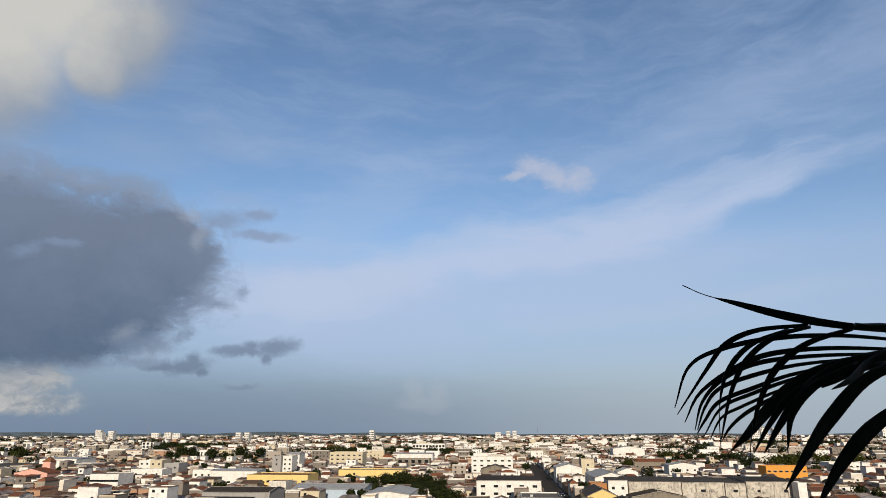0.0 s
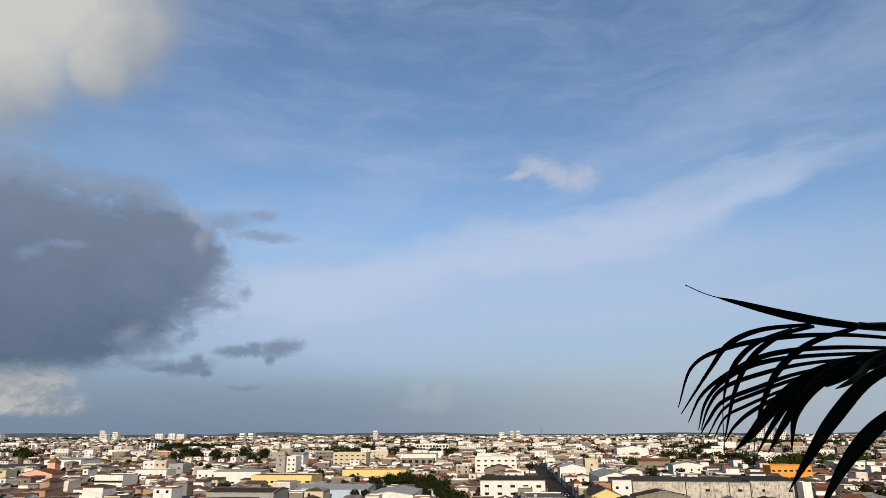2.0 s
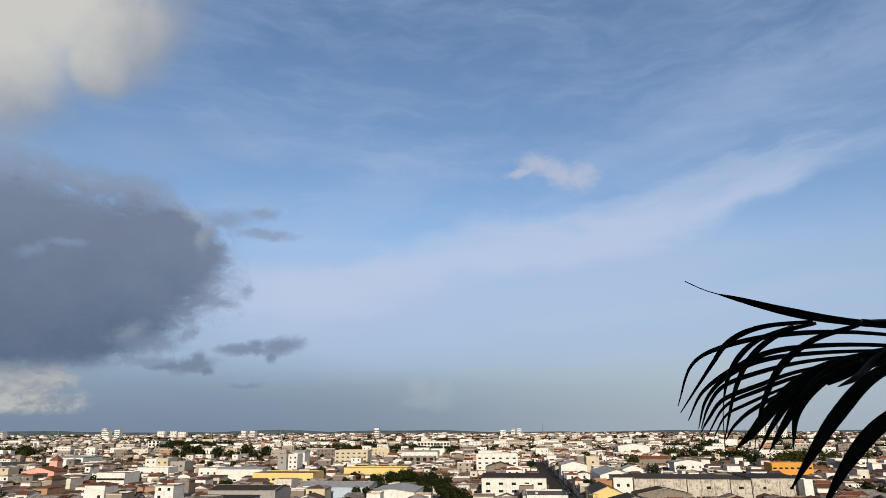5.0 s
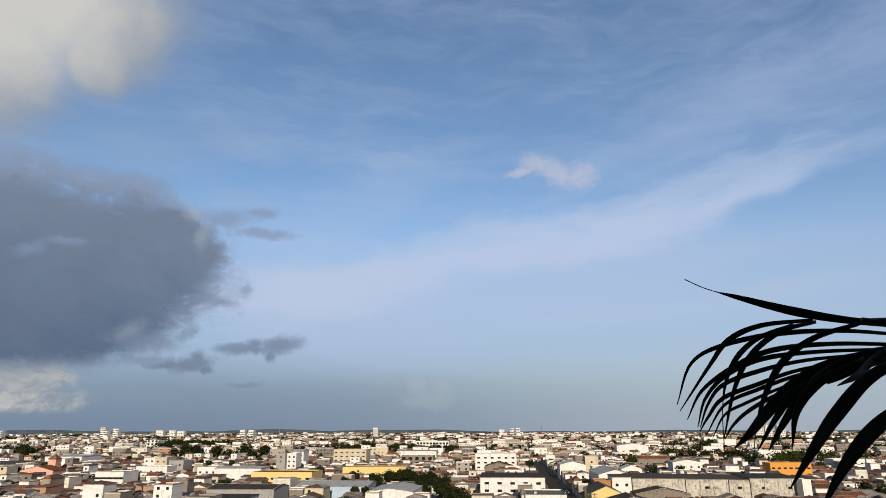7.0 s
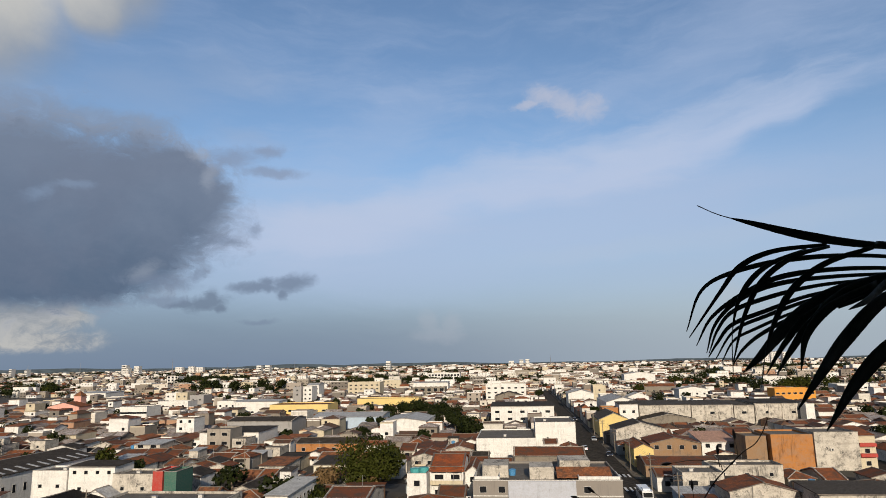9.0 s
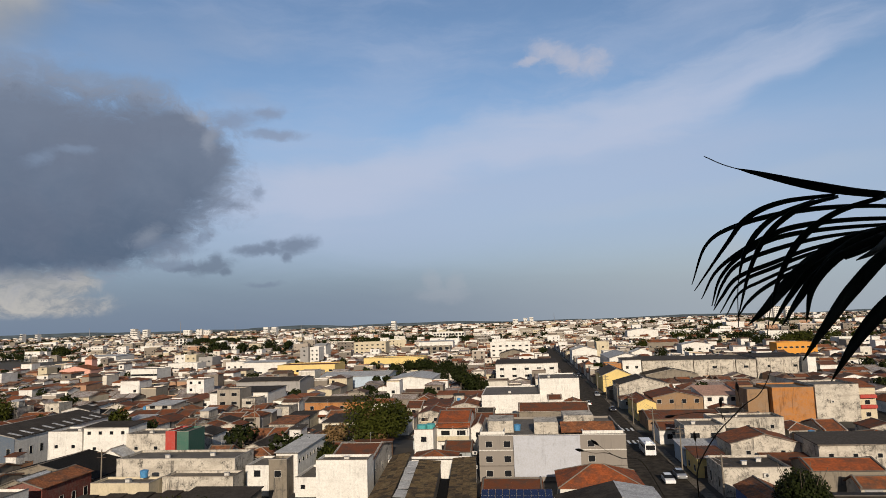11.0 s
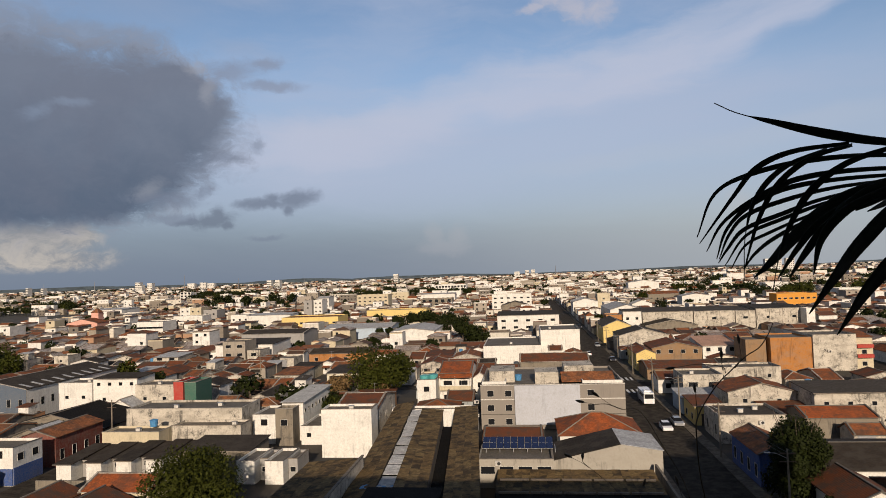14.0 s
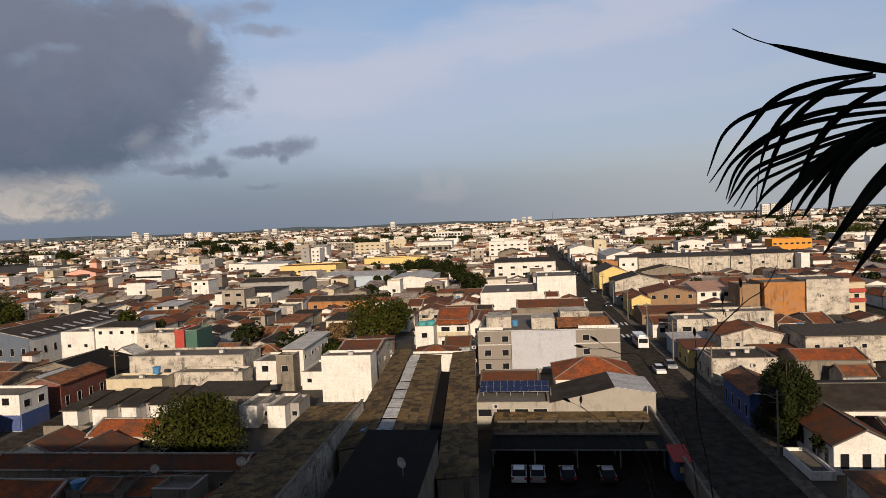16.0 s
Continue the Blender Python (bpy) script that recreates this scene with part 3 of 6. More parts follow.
def roof_shape(w, d, h, kind, rise, over=0.3):
    s, x, y = Shape(), w / 2, d / 2
    if kind == "flat":
        s.box(-x + .18, -y + .18, h - 0.45, x - .18, y - .18, h - 0.40)
    elif kind == "gable_y":
        k = rise / x * over
        s.plate([(-x - over, -y - over, h - k + .12), (0, -y - over, h + rise + .12), (0, y + over, h + rise + .12), (-x - over, y + over, h - k + .12)], 0.12)
        s.plate([(0, -y - over, h + rise + .12), (x + over, -y - over, h - k + .12), (x + over, y + over, h - k + .12), (0, y + over, h + rise + .12)], 0.12)
    elif kind == "gable_x":
        k = rise / y * over
        s.plate([(-x - over, -y - over, h - k + .12), (x + over, -y - over, h - k + .12), (x + over, 0, h + rise + .12), (-x - over, 0, h + rise + .12)], 0.12)
        s.plate([(-x - over, 0, h + rise + .12), (x + over, 0, h + rise + .12), (x + over, y + over, h - k + .12), (-x - over, y + over, h - k + .12)], 0.12)
    elif kind == "hip":
        e = h - 0.1
        r = min(x, y)
        a, b = ((-x + r, 0, h + rise), (x - r, 0, h + rise)) if x >= y else ((0, -y + r, h + rise), (0, y - r, h + rise))
        c = [(-x - over, -y - over, e), (x + over, -y - over, e), (x + over, y + over, e), (-x - over, y + over, e)]
        if x >= y:
            s.face([c[0], c[1], b, a]), s.face([c[1], c[2], b]), s.face([c[2], c[3], a, b]), s.face([c[3], c[0], a])
        else:
            s.face([c[0], c[1], a]), s.face([c[1], c[2], b, a]), s.face([c[2], c[3], b]), s.face([c[3], c[0], a, b])
        s.face([(p[0], p[1], e - .1) for p in reversed(c)])
        for i in range(4):
            p, q = c[i], c[(i + 1) % 4]
            s.face([(p[0], p[1], e - .1), (q[0], q[1], e - .1), q, p])
    elif kind == "shed":
        s.plate([(-x - over, -y - over, h + .12), (x + over, -y - over, h + .12), (x + over, y + over, h + rise + .12), (-x - over, y + over, h + rise + .12)], 0.12)
    return s


def edging(w, d, h, kind, rise):
    """Copings, ridge caps and gutters: the thin pale lines along the roof edges."""
    s, x, y = Shape(), w / 2, d / 2
    if kind == "flat":
        s.box(-x - .06, -y - .06, h, x + .06, -y + .24, h + .07, 0, True, True)
        s.box(x - .24, -y + .24, h, x + .06, y + .06, h + .07, 0, True, True)
    elif kind == "gable_y":
        s.box(-.14, -y - .32, h + rise + .06, .14, y + .32, h + rise + .2, 0, True, True)
        k = .3 * rise / x
        for q in (-1, 1):
            s.plate([(0, -y - .42, h + rise + .16), (0, -y - .16, h + rise + .16), (q * (x + .3), -y - .16, h - k + .16), (q * (x + .3), -y - .42, h - k + .16)], .14)
    elif kind == "gable_x":
        s.box(-x - .32, -.14, h + rise + .06, x + .32, .14, h + rise + .2, 0, True, True)
        k = .3 * rise / y
        for q in (-x - .16, x - .12):
            for a, b, c, e in ((-y - .3, 0, h - k, h + rise), (0, y + .3, h + rise, h - k)):
                s.plate([(q, a, c + .34), (q + .28, a, c + .34), (q + .28, b, e + .34), (q, b, e + .34)], .3)
        s.box(-x - .3, -y - .42, h - k - .02, x + .3, -y - .30, h - k + .1, 0, True, True)
    elif kind == "hip":
        r = min(x, y)
        a, b = ((-x + r, 0, h + rise), (x - r, 0, h + rise)) if x >= y else ((0, -y + r, h + rise), (0, y - r, h + rise))
        s.tube([a, (b[0] + .01, b[1] + .01, b[2])], [.13, .13], 5)
        for cx, cy in ((-x - .3, -y - .3), (x + .3, -y - .3), (x + .3, y + .3), (-x - .3, y + .3)):
            end = (a if cx < 0 else b) if x >= y else (a if cy < 0 else b)
            s.tube([(cx, cy, h - .08), end], [.11, .11], 5)
    else:
        s.box(-x - .3, -y - .42, h - .02, x + .3, -y - .30, h + .1, 0, True, True)
    return s


edge_coat = [render_coat("edge_mortar", [(0.20, 0.165, 0.13)], 1.0), render_coat("edge_white", [(0.42, 0.38, 0.33)], 1.1), render_coat("edge_dark", [(0.10, 0.09, 0.08)], 0.6)]


def house(x0, x1, y0, d, h, wall, roof, kind="flat", rise=1.4, label="", wins=(), side=(), door=None, group="", name="house", category="house", pane=WIN, west=()):
    """A building with its front along y0. wins: (height of the sill, how many) for each row on the front; side: the same on the flank towards +x."""
    w = x1 - x0
    TAKEN.append((x0 - .4, y0 - .4, x1 + .4, y0 + d + .4))
    e = thing(name, (x0 + x1) / 2, y0 + d / 2, 0, label, category, group)
    part("wall", walls(w, d, h, kind, rise), wall, e)
    part("roof", roof_shape(w, d, h, kind, rise), roof, e)
    if h > 1.5:
        part("trim", edging(w, d, h, kind, rise), edge_coat[int(x0 * 7 + y0 * 3) % 3], e)
    for z, n in wins:
        for i in range(n):
            set_window(pane, e, (-w / 2 + w * (i + .5) / n, -d / 2, z))
    for z, n in side:
        for i in range(n):
            set_window(pane, e, pose(w / 2, -d / 2 + d * (i + .5) / n, z, 0, 0, 90))
    for z, n in west:
        for i in range(n):
            set_window(pane, e, pose(-w / 2, -d / 2 + d * (i + .5) / n, z, 0, 0, -90))
    if door is not None:
        part("door", DOOR, None, e, at=(-w / 2 + w * door, -d / 2, 0))
    return e

# ---- the buildings that stand out ----


def rows_of(n, *sills):
    return [(z, n) for z in sills]


# three-storey block beside the street
block = house(-9.2, 17.8, 122.5, 22.0, 8.4, beige, slab, label="three-storey beige apartment block with blank white panel and flat cluttered roof", wins=[], name="apartment_block", category="apartment block")
for x in (-11.6, -8.2, 7.2):
    for z in (0.9, 3.5, 6.2):
        set_window(WIN, block, (x, -11.0, z))
s = Shape()
s.box(-7.0, -11.6, 1.0, 5.2, -11.0, 8.3, 0, True, True)
part("panel", s, panel_white, block, "blank white rendered panel")
s = Shape()
s.box(-13.5, -11.05, 5.55, 13.5, -11.0, 5.75, 0, True, True)
part("trim", s, frame_white, block)
for z, coat, hh in ((2.75, edge_coat[2], .14), (8.28, frame_white, .2)):
    s = Shape()
    s.box(-13.55, -11.06, z, 13.55, -10.98, z + hh, 0, True, True)
    part("trim", s, coat, block)
for a, b, w2 in ((-13.2, -10.4, 4.6), (5.8, -10.4, 7.4)):
    s = Shape()
    s.box(a, b, 8.4, a + w2, b + .16, 8.95, 0, True, True)
    s.box(a, b + .16, 8.4, a + .16, b + 6, 8.95, 0, True, True)
    s.box(a + w2 - .16, b + .16, 8.4, a + w2, b + 6, 8.95, 0, True, True)
    part("parapet", s, white, block, "white roof parapet")
s = Shape()
for a, b, c, e in ((-12, -6, -7, 2), (-3, -8, 1.5, -2), (3, 0, 9, 7)):
    s.box(a, b, 7.9, c, e, 10.2)
part("stair_tower", s, worn, block)
s = Shape()
s.plate([(2, -9.5, 8.6), (12, -9.5, 8.6), (12, -5.5, 9.9), (2, -5.5, 9.9)], .1)
s.plate([(2, -5.5, 9.9), (12, -5.5, 9.9), (12, -1.5, 8.6), (2, -1.5, 8.6)], .1)
part("roof_cover", s, tile_x, block, "dark red tiled roof cover")

# white gabled house with tiled roof, and the office with solar panels
shop = thing("workshop", 10.8, 98.0, 0, "white workshop with uneven gable and grey sheet roof", "workshop")
TAKEN.append((2.6, 93, 18.8, 102.6))
s = Shape()
for y, turn in ((-4.7, 1), (4.5, -1)):
    s.face([(-7.9, y, 0), (7.5, y, 0), (7.5, y, 4.0), (1.8, y, 4.9), (-7.9, y, 2.6)][::turn])
s.face([(7.5, -4.7, 0), (7.5, 4.5, 0), (7.5, 4.5, 4.0), (7.5, -4.7, 4.0)])
s.face([(-7.9, 4.5, 0), (-7.9, -4.7, 0), (-7.9, -4.7, 2.6), (-7.9, 4.5, 2.6)])
part("wall", s, stone_white, shop)
s = Shape()
s.plate([(-8.1, -4.6, 2.63), (1.8, -4.6, 4.98), (1.8, 4.7, 4.98), (-8.1, 4.7, 2.63)], .08)
part("roof", s, sheet_y, shop, "dark sheet roof slope")
s = Shape()
s.plate([(1.8, -4.6, 4.98), (7.7, -4.6, 4.05), (7.7, 4.7, 4.05), (1.8, 4.7, 4.98)], .08)
part("roof", s, light_sheet, shop, "pale sheet roof slope")
house(4.6, 17.4, 103.4, 11.0, 3.8, white, bright_tile, "hip", 2.3, "white house with orange clay tile hip roof")
office = house(-7.4, 3.0, 89.4, 7.5, 4.0, stone_white, slab, label="small white flat-roofed office with four wide windows", wins=[(2.0, 4)], pane=WIN_WIDE)
array = thing("solar_array", -1.6, 95.6, 4.0, "two rows of dark blue solar panels on the office roof", "solar panels")
cell = Shape()
cell.box(-.48, -.8, 0, .48, .8, .04, 0, True, True)
cell.box(-.50, -.82, -.01, .50, .82, .03, 1, False, True)
cell = cell.mesh("solar_panel", [solar, frame_white])
for i in range(10):
    for j in range(2):
        part("solar_panel", cell, None, array, at=pose(-5.0 + i * 1.03, -0.9 + j * 1.62, 0.45 + j * .42, 15, 0, 0))
for i in range(6):
    s = Shape()
    s.box(-5.0 + i * 2, -1.4, -.4, -4.92 + i * 2, 0.9, 0.2)
    part("rack_leg", s, steel, array)


house(-7.6, 1.8, 104.5, 9.5, 2.6, cement, tile_y, "gable_x", 1.0, "low annex with dark clay tile roof behind the office")
TAKEN.append((-10, 100, 3, 122))


SHEET = Shape()
SHEET.plate([(-.54, -1.2, 0.02), (.54, -1.2, 0.02), (.54, 1.2, 0.035), (-.54, 1.2, 0.035)], 0.03)
SHEET_MESHES = [SHEET.mesh("roof_sheet", m) for m in (rust_sheet, black_sheet, white_sheet)]


def sheeted(parent, x0, x1, y0, y1, z0, z1, which, seed, along="y"):
    """Roof sheets laid side by side on a slope that runs from z0 at x0 to z1 at x1 (or along y)."""
    r = random.Random(seed)
    nx, ny = max(1, round((x1 - x0) / 1.08)), max(1, round((y1 - y0) / 2.3))
    sx, sy = (x1 - x0) / nx, (y1 - y0) / ny
    tilt = math.degrees(math.atan2(z1 - z0, (x1 - x0) if along == "x" else (y1 - y0)))
    for i in range(nx):
        for j in range(ny):
            f = (i + .5) / nx if along == "x" else (j + .5) / ny
            kind = which if r.random() > .03 else (0, 0, 1)[which]
            m = pose(x0 + (i + .5) * sx, y0 + (j + .5) * sy, z0 + (z1 - z0) * f + .015 * ((i + j) % 2) + r.uniform(0, .012),
                     tilt if along == "y" else 0, -tilt if along == "x" else 0, r.uniform(-.6, .6))
            part("roof_sheet", SHEET_MESHES[kind], None, parent, at=m @ Matrix.Diagonal((sx * 1.0, sy / 2.3, 1, 1)))


# long market sheds with stained sheets and a pale strip between them
def shed_row(x0, x1, y0, y1, h0, h1, which, seed, wall, label):
    lean = lambda y: -.0787 * (y - 72)
    TAKEN.append((x0 - .2 + lean(y1), y0, x1 + .2 + lean(y0), y1))
    e = thing("market_shed", (x0 + x1) / 2 + lean((y0 + y1) / 2), (y0 + y1) / 2, 0, label, "shed", "market sheds", 4.5)
    w, d = (x1 - x0) / 2, (y1 - y0) / 2
    s = Shape()
    s.face([(-w, -d, 0), (w, -d, 0), (w, -d, h1 - .1), (-w, -d, h0 - .1)])
    s.face([(w, d, 0), (-w, d, 0), (-w, d, h0 - .1), (w, d, h1 - .1)])
    s.face([(w, -d, 0), (w, d, 0), (w, d, h1 - .1), (w, -d, h1 - .1)])
    s.face([(-w, d, 0), (-w, -d, 0), (-w, -d, h0 - .1), (-w, d, h0 - .1)])
    s.face([(-w, -d, h0 - .1), (w, -d, h1 - .1), (w, d, h1 - .1), (-w, d, h0 - .1)])
    part("wall", s, wall, e)
    sheeted(e, -w - .1, w + .1, -d, d, h0, h1, which, seed, "x")
    return e


shed_row(-21.1, -17.8, 66, 119, 5.6, 6.2, 0, 1, cement, "long market shed with brown stained sheet roof")
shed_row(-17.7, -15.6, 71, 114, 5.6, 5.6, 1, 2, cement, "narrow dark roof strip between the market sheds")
strip = thing("skylight_strip", -16.55, 71.0, 5.65, "row of bright white sheets laid over the gutter", "roof sheets", turn=4.5)
loose = random.Random(8)
for i in range(9):
    m = pose(loose.uniform(-.12, .12), 2.6 + i * 4.6, .22 + loose.uniform(0, .12), loose.uniform(-1.5, 1.5), loose.uniform(-3, 3), loose.uniform(-2, 2))
    part("roof_sheet", SHEET_MESHES[2], None, strip, at=m @ Matrix.Diagonal((1.7, 1.72, 1, 1)))
    s = Shape()
    s.box(-.8, 2.4 + i * 4.6, -.06, .8, 2.55 + i * 4.6, .2)
    part("batten", s, dark_wood, strip)
shed_row(-15.5, -12.0, 71, 112, 6.3, 6.0, 0, 3, cement, "long market shed with ochre stained sheet roof")
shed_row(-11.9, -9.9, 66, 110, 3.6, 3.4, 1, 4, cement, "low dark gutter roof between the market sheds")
shed_row(-9.8, -6.0, 58, 115, 5.9, 6.1, 0, 5, cement, "long market shed with brown mouldy sheet roof")
tarp = thing("tarpaulin", -17.6, 71.0, 5.95, "crumpled blue tarpaulin at the end of the shed roof", "tarpaulin")
s = Shape()
for i in range(8):
    for j in range(3):
        q = lambda a, b: (-1.9 + a * .52, b * .45 - a * .03, .08 + .09 * math.sin(a * 2.1 + b * 1.7))
        s.face([q(i, j), q(i + 1, j), q(i + 1, j + 1), q(i, j + 1)])
part("sheet", s, tank_blue, tarp).modifiers.new("thickness", "SOLIDIFY").thickness = .01
house(-26.0, -9.8, 119.6, 3.0, 4.6, white, slab, label="long low white wall building behind the market sheds", name="annex", category="building")

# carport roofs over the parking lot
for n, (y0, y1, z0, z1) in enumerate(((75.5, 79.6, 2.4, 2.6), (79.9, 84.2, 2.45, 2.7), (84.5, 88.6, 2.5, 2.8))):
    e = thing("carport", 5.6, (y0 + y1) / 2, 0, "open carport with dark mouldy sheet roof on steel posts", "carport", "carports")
    # the front roof gets near-black sheets, standing for its deep shade
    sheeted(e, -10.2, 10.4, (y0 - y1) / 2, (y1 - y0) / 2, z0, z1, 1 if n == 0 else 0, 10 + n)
    for px in (-10, -5, 0, 5, 10):
        s = Shape()
        s.box(px - .07, (y0 - y1) / 2 + .1, 0, px + .07, (y0 - y1) / 2 + .24, z0 - .05)
        part("post", s, steel, e)
    s = Shape()
    s.box(-10.2, (y0 - y1) / 2, z0 - .25, 10.4, (y0 - y1) / 2 + .06, z0 - .05, 0, True, True)
    part("gutter", s, cement if n else steel, e)
    for k in range(5 if n < 2 else 0):
        s = Shape()
        s.box(-9.8 + k * 4.0, (y1 - y0) / 2 - .1, z1 + .06, -6.1 + k * 4.0, (y1 - y0) / 2 + .14, z1 + .3, 0, True, True)
        part("ridge_flashing", s, edge_coat[0], e)
TAKEN.append((-5, 45, 18.6, 92))
# near-black yard sheet, laid to deepen the shade over the lot
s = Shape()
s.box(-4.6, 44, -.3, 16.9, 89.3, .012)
tagged(part("parking_lot", s, plain("shade_dark_bitumen", (0.012, 0.010, 0.008), 0.95, vary=0.5, scale=0.6, gloss=0.05)), "bitumen yard of the parking lot, near black to deepen its shade", "ground", kind="structure")
s = Shape()
s.box(16.9, 58, 0, 17.2, 92, 2.6)
s.box(-4.9, 50, 0, -4.6, 58, 2.6)
tagged(part("lot_wall", s, cement), "bare cement wall round the parking lot", "wall", kind="structure")
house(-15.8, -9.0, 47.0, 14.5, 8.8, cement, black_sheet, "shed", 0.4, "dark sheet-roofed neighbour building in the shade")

# long roof with a whitewashed flank wall
hall = thing("long_hall", -24.6, 66.0, 0, "long hall with mouldy sheet roof and whitewashed flank wall", "hall")
TAKEN.append((-28.6, 44, -20.6, 88))
s = Shape()
s.box(-3.6, -22, 0, 3.1, 14, 6.2)
s.box(3.1, -22, 0, 3.3, 14, 7.2)
part("wall", s, worn, hall)
sheeted(hall, -3.9, 3.1, -22, 14, 6.3, 6.9, 0, 21, "x")
s = Shape()
s.box(3.05, -22, 7.2, 3.4, 14, 7.3, 0, True, True)
part("coping", s, cement, hall)

house(-34.7, -26.1, 104.0, 4.5, 8.0, white, slab, "flat", label="tall blank white cube with flat roof")
house(-34.0, -26.6, 108.8, 17.0, 6.6, worn, tile_y, "gable_x", 1.5, "red tiled house with pale flank behind the white cube", side=[(4.2, 3)], pane=WIN_SMALL)
house(-45.8, -42.5, 111.4, 3.2, 6.6, cement, slab, label="narrow bare cement stair block", wins=[(3.6, 1)])
house(-45.9, -41.8, 115.0, 16.5, 7.0, white, white_sheet, "shed", .3, "white two-storey building with pale sheet roof", side=[(5.0, 8)], pane=WIN_SMALL)
house(-41.2, -35.4, 112.0, 10.0, 3.4, white, slab, label="low white yard house with flat roof", wins=[(1.4, 2)], pane=WIN_SMALL)
house(-50.6, -46.2, 112.5, 8.0, 5.4, white, slab, label="small white stepped house with flat roof", wins=[(3.4, 1)])
for i in range(4):
    x = -73.0 + i * 4.4
    house(x, x + 2.5, 91.0 + i * .9, 9.0, 2.7, white, sheet_x, "shed", .7, "small white row house front with dark sheet roof", group="row of small houses", name="row_house")
    house(x + 2.6, x + 4.3, 93.6 + i * .9, 6.5, 2.6, greige, sheet_x, "shed", .6, "grey recessed porch between the row houses", group="porches of the row", name="porch", category="porch", wins=[(1.3, 1)], pane=WIN_SMALL)
for i in range(2):
    house(-43.4 + i * 4.4, -40.6 + i * 4.4, 90.5, 7.0, 3.4, white, slab, label="small white row house with flat roof", group="row of small houses", name="row_house")
    house(-40.5 + i * 4.4, -39.1 + i * 4.4, 92.4, 5.0, 3.2, greige, slab, label="grey recessed porch with narrow window", group="porches of the row", name="porch", category="porch", wins=[(1.3, 1)], pane=WIN_SMALL)
house(-55.2, -44.0, 96.5, 7.5, 3.2, cement, sheet_x, "shed", .5, "long low building with dark sheet roof")
house(-66.5, -59.9, 72.9, 6.5, 2.6, white, tile_x, "gable_y", 1.3, "small white gabled house with clay tile roof", group="tiled houses")
house(-59.0, -51.4, 71.2, 6.0, 2.6, white, tile_x, "gable_y", 1.4, "small white gabled house with mossy clay tile roof", group="tiled houses")
house(-59.3, -49.8, 78.4, 7.0, 3.0, cream, bright_tile, "gable_x", 1.2, "cream house with latticed wall and clay tile roof", wins=[(1.4, 4)], pane=WIN_WIDE)
house(-63.0, -31.5, 66.2, 4.2, 3.4, cement, tile_y, "gable_x", .9, "long low house with dark red clay tile roof", wins=[(1.2, 6)], pane=WIN_SMALL)
house(-58.0, -47.0, 55.5, 6.5, 3.8, cement, bright_tile, "gable_x", 1.3, "cement house with orange clay tile roof")
house(-44.6, -41.2, 57.5, 3.4, 4.6, cement, tile_y, "gable_x", .6, "small bare cement block with clay tile lid")
house(-36.9, -32.9, 57.2, 3.4, 5.0, cement, slab, label="small bare cement block with flat roof")
house(-41.1, -37.0, 59.4, 5.0, 3.4, cement, tile_y, "gable_x", .7, "low lean house with clay tile roof between cement blocks")
house(-32.2, -29.0, 53.5, 5.6, 3.6, cement, bright_tile, "gable_y", .7, "little outhouse with dark red tile roof")
house(-32.2, -29.0, 59.6, 6.0, 2.8, cement, sheet_x, "shed", .4, "low dark sheet-roofed store beside the hall")
house(-46.7, -45.0, 57.8, 1.7, 4.4, cement, slab, label="small cement water tower block")
s = Shape()
s.box(-46.8, 53.0, 0, -32.4, 53.25, 4.4)
tagged(part("yard_wall", s, cement), "bare mouldy cement wall of the yard", "wall", kind="structure")
TAKEN.append((-47, 52.5, -29, 66))
s = Shape()
s.box(-72.0, 85.6, 0, -60.0, 85.85, 2.0)
tagged(part("yard_wall", s, cement), "mouldy cement yard wall", "wall", kind="structure")
house(-73.4, -62.9, 102.4, 4.6, 4.8, cream, slab, label="small cream-painted upper room with flat roof")
house(-74.4, -51.8, 110.7, 8.0, 7.0, worn, slab, label="long mouldy white wall building with flat roof")
house(-62.7, -49.9, 106.0, 4.4, 5.0, worn, slab, label="mouldy plastered annex with flat roof")
corner = house(-88.0, -78.6, 89.0, 6.0, 5.8, white, slab, label="white corner house above a blue shop front", wins=[(4.2, 2)], side=[(3.6, 2)])
s = Shape()
s.box(4.7, -2.9, .1, 4.82, 2.9, 2.7, 0, True, True)
part("shop_front", s, blue, corner, "blue painted shop front")
s = Shape()
s.box(-4.7, -3.12, .1, 4.7, -3.0, 2.6, 0, True, True)
part("shop_front", s, blue, corner, "blue painted shop front")
house(-106.6, -98.4, 134.0, 7.0, 8.2, white, slab, label="weathered white building with small windows", wins=[(4.6, 2)], pane=WIN_SMALL, group="weathered white row")
house(-98.3, -87.6, 134.4, 7.0, 8.9, white, sheet_x, "shed", .3, "weathered white building with small upper windows", wins=[(7.4, 4), (4.0, 2)], pane=WIN_SMALL, group="weathered white row")
house(-87.5, -78.3, 133.6, 7.0, 7.6, worn, slab, label="stained white wall building with two windows", wins=[(4.2, 2)], pane=WIN_SMALL, group="weathered white row")
house(-104.0, -81.5, 114.5, 14.0, 2.6, cement, black_sheet, "gable_y", 2.6, "broad low house with black gabled roof and pale verge", group="low halls")
house(-91.2, -85.0, 129.0, 4.2, 3.4, white, light_sheet, "gable_y", 1.8, "small house with pale gabled sheet roof", group="low halls")
house(-93.4, -86.4, 105.5, 7.0, 3.4, cement, light_sheet, "gable_y", 1.2, "grey house with pale tent-like roof", group="low halls")
house(-104.0, -94.5, 103.5, 9.0, 4.0, cement, tile_y, "gable_x", 1.0, "brown house with clay tile roof", group="low halls")
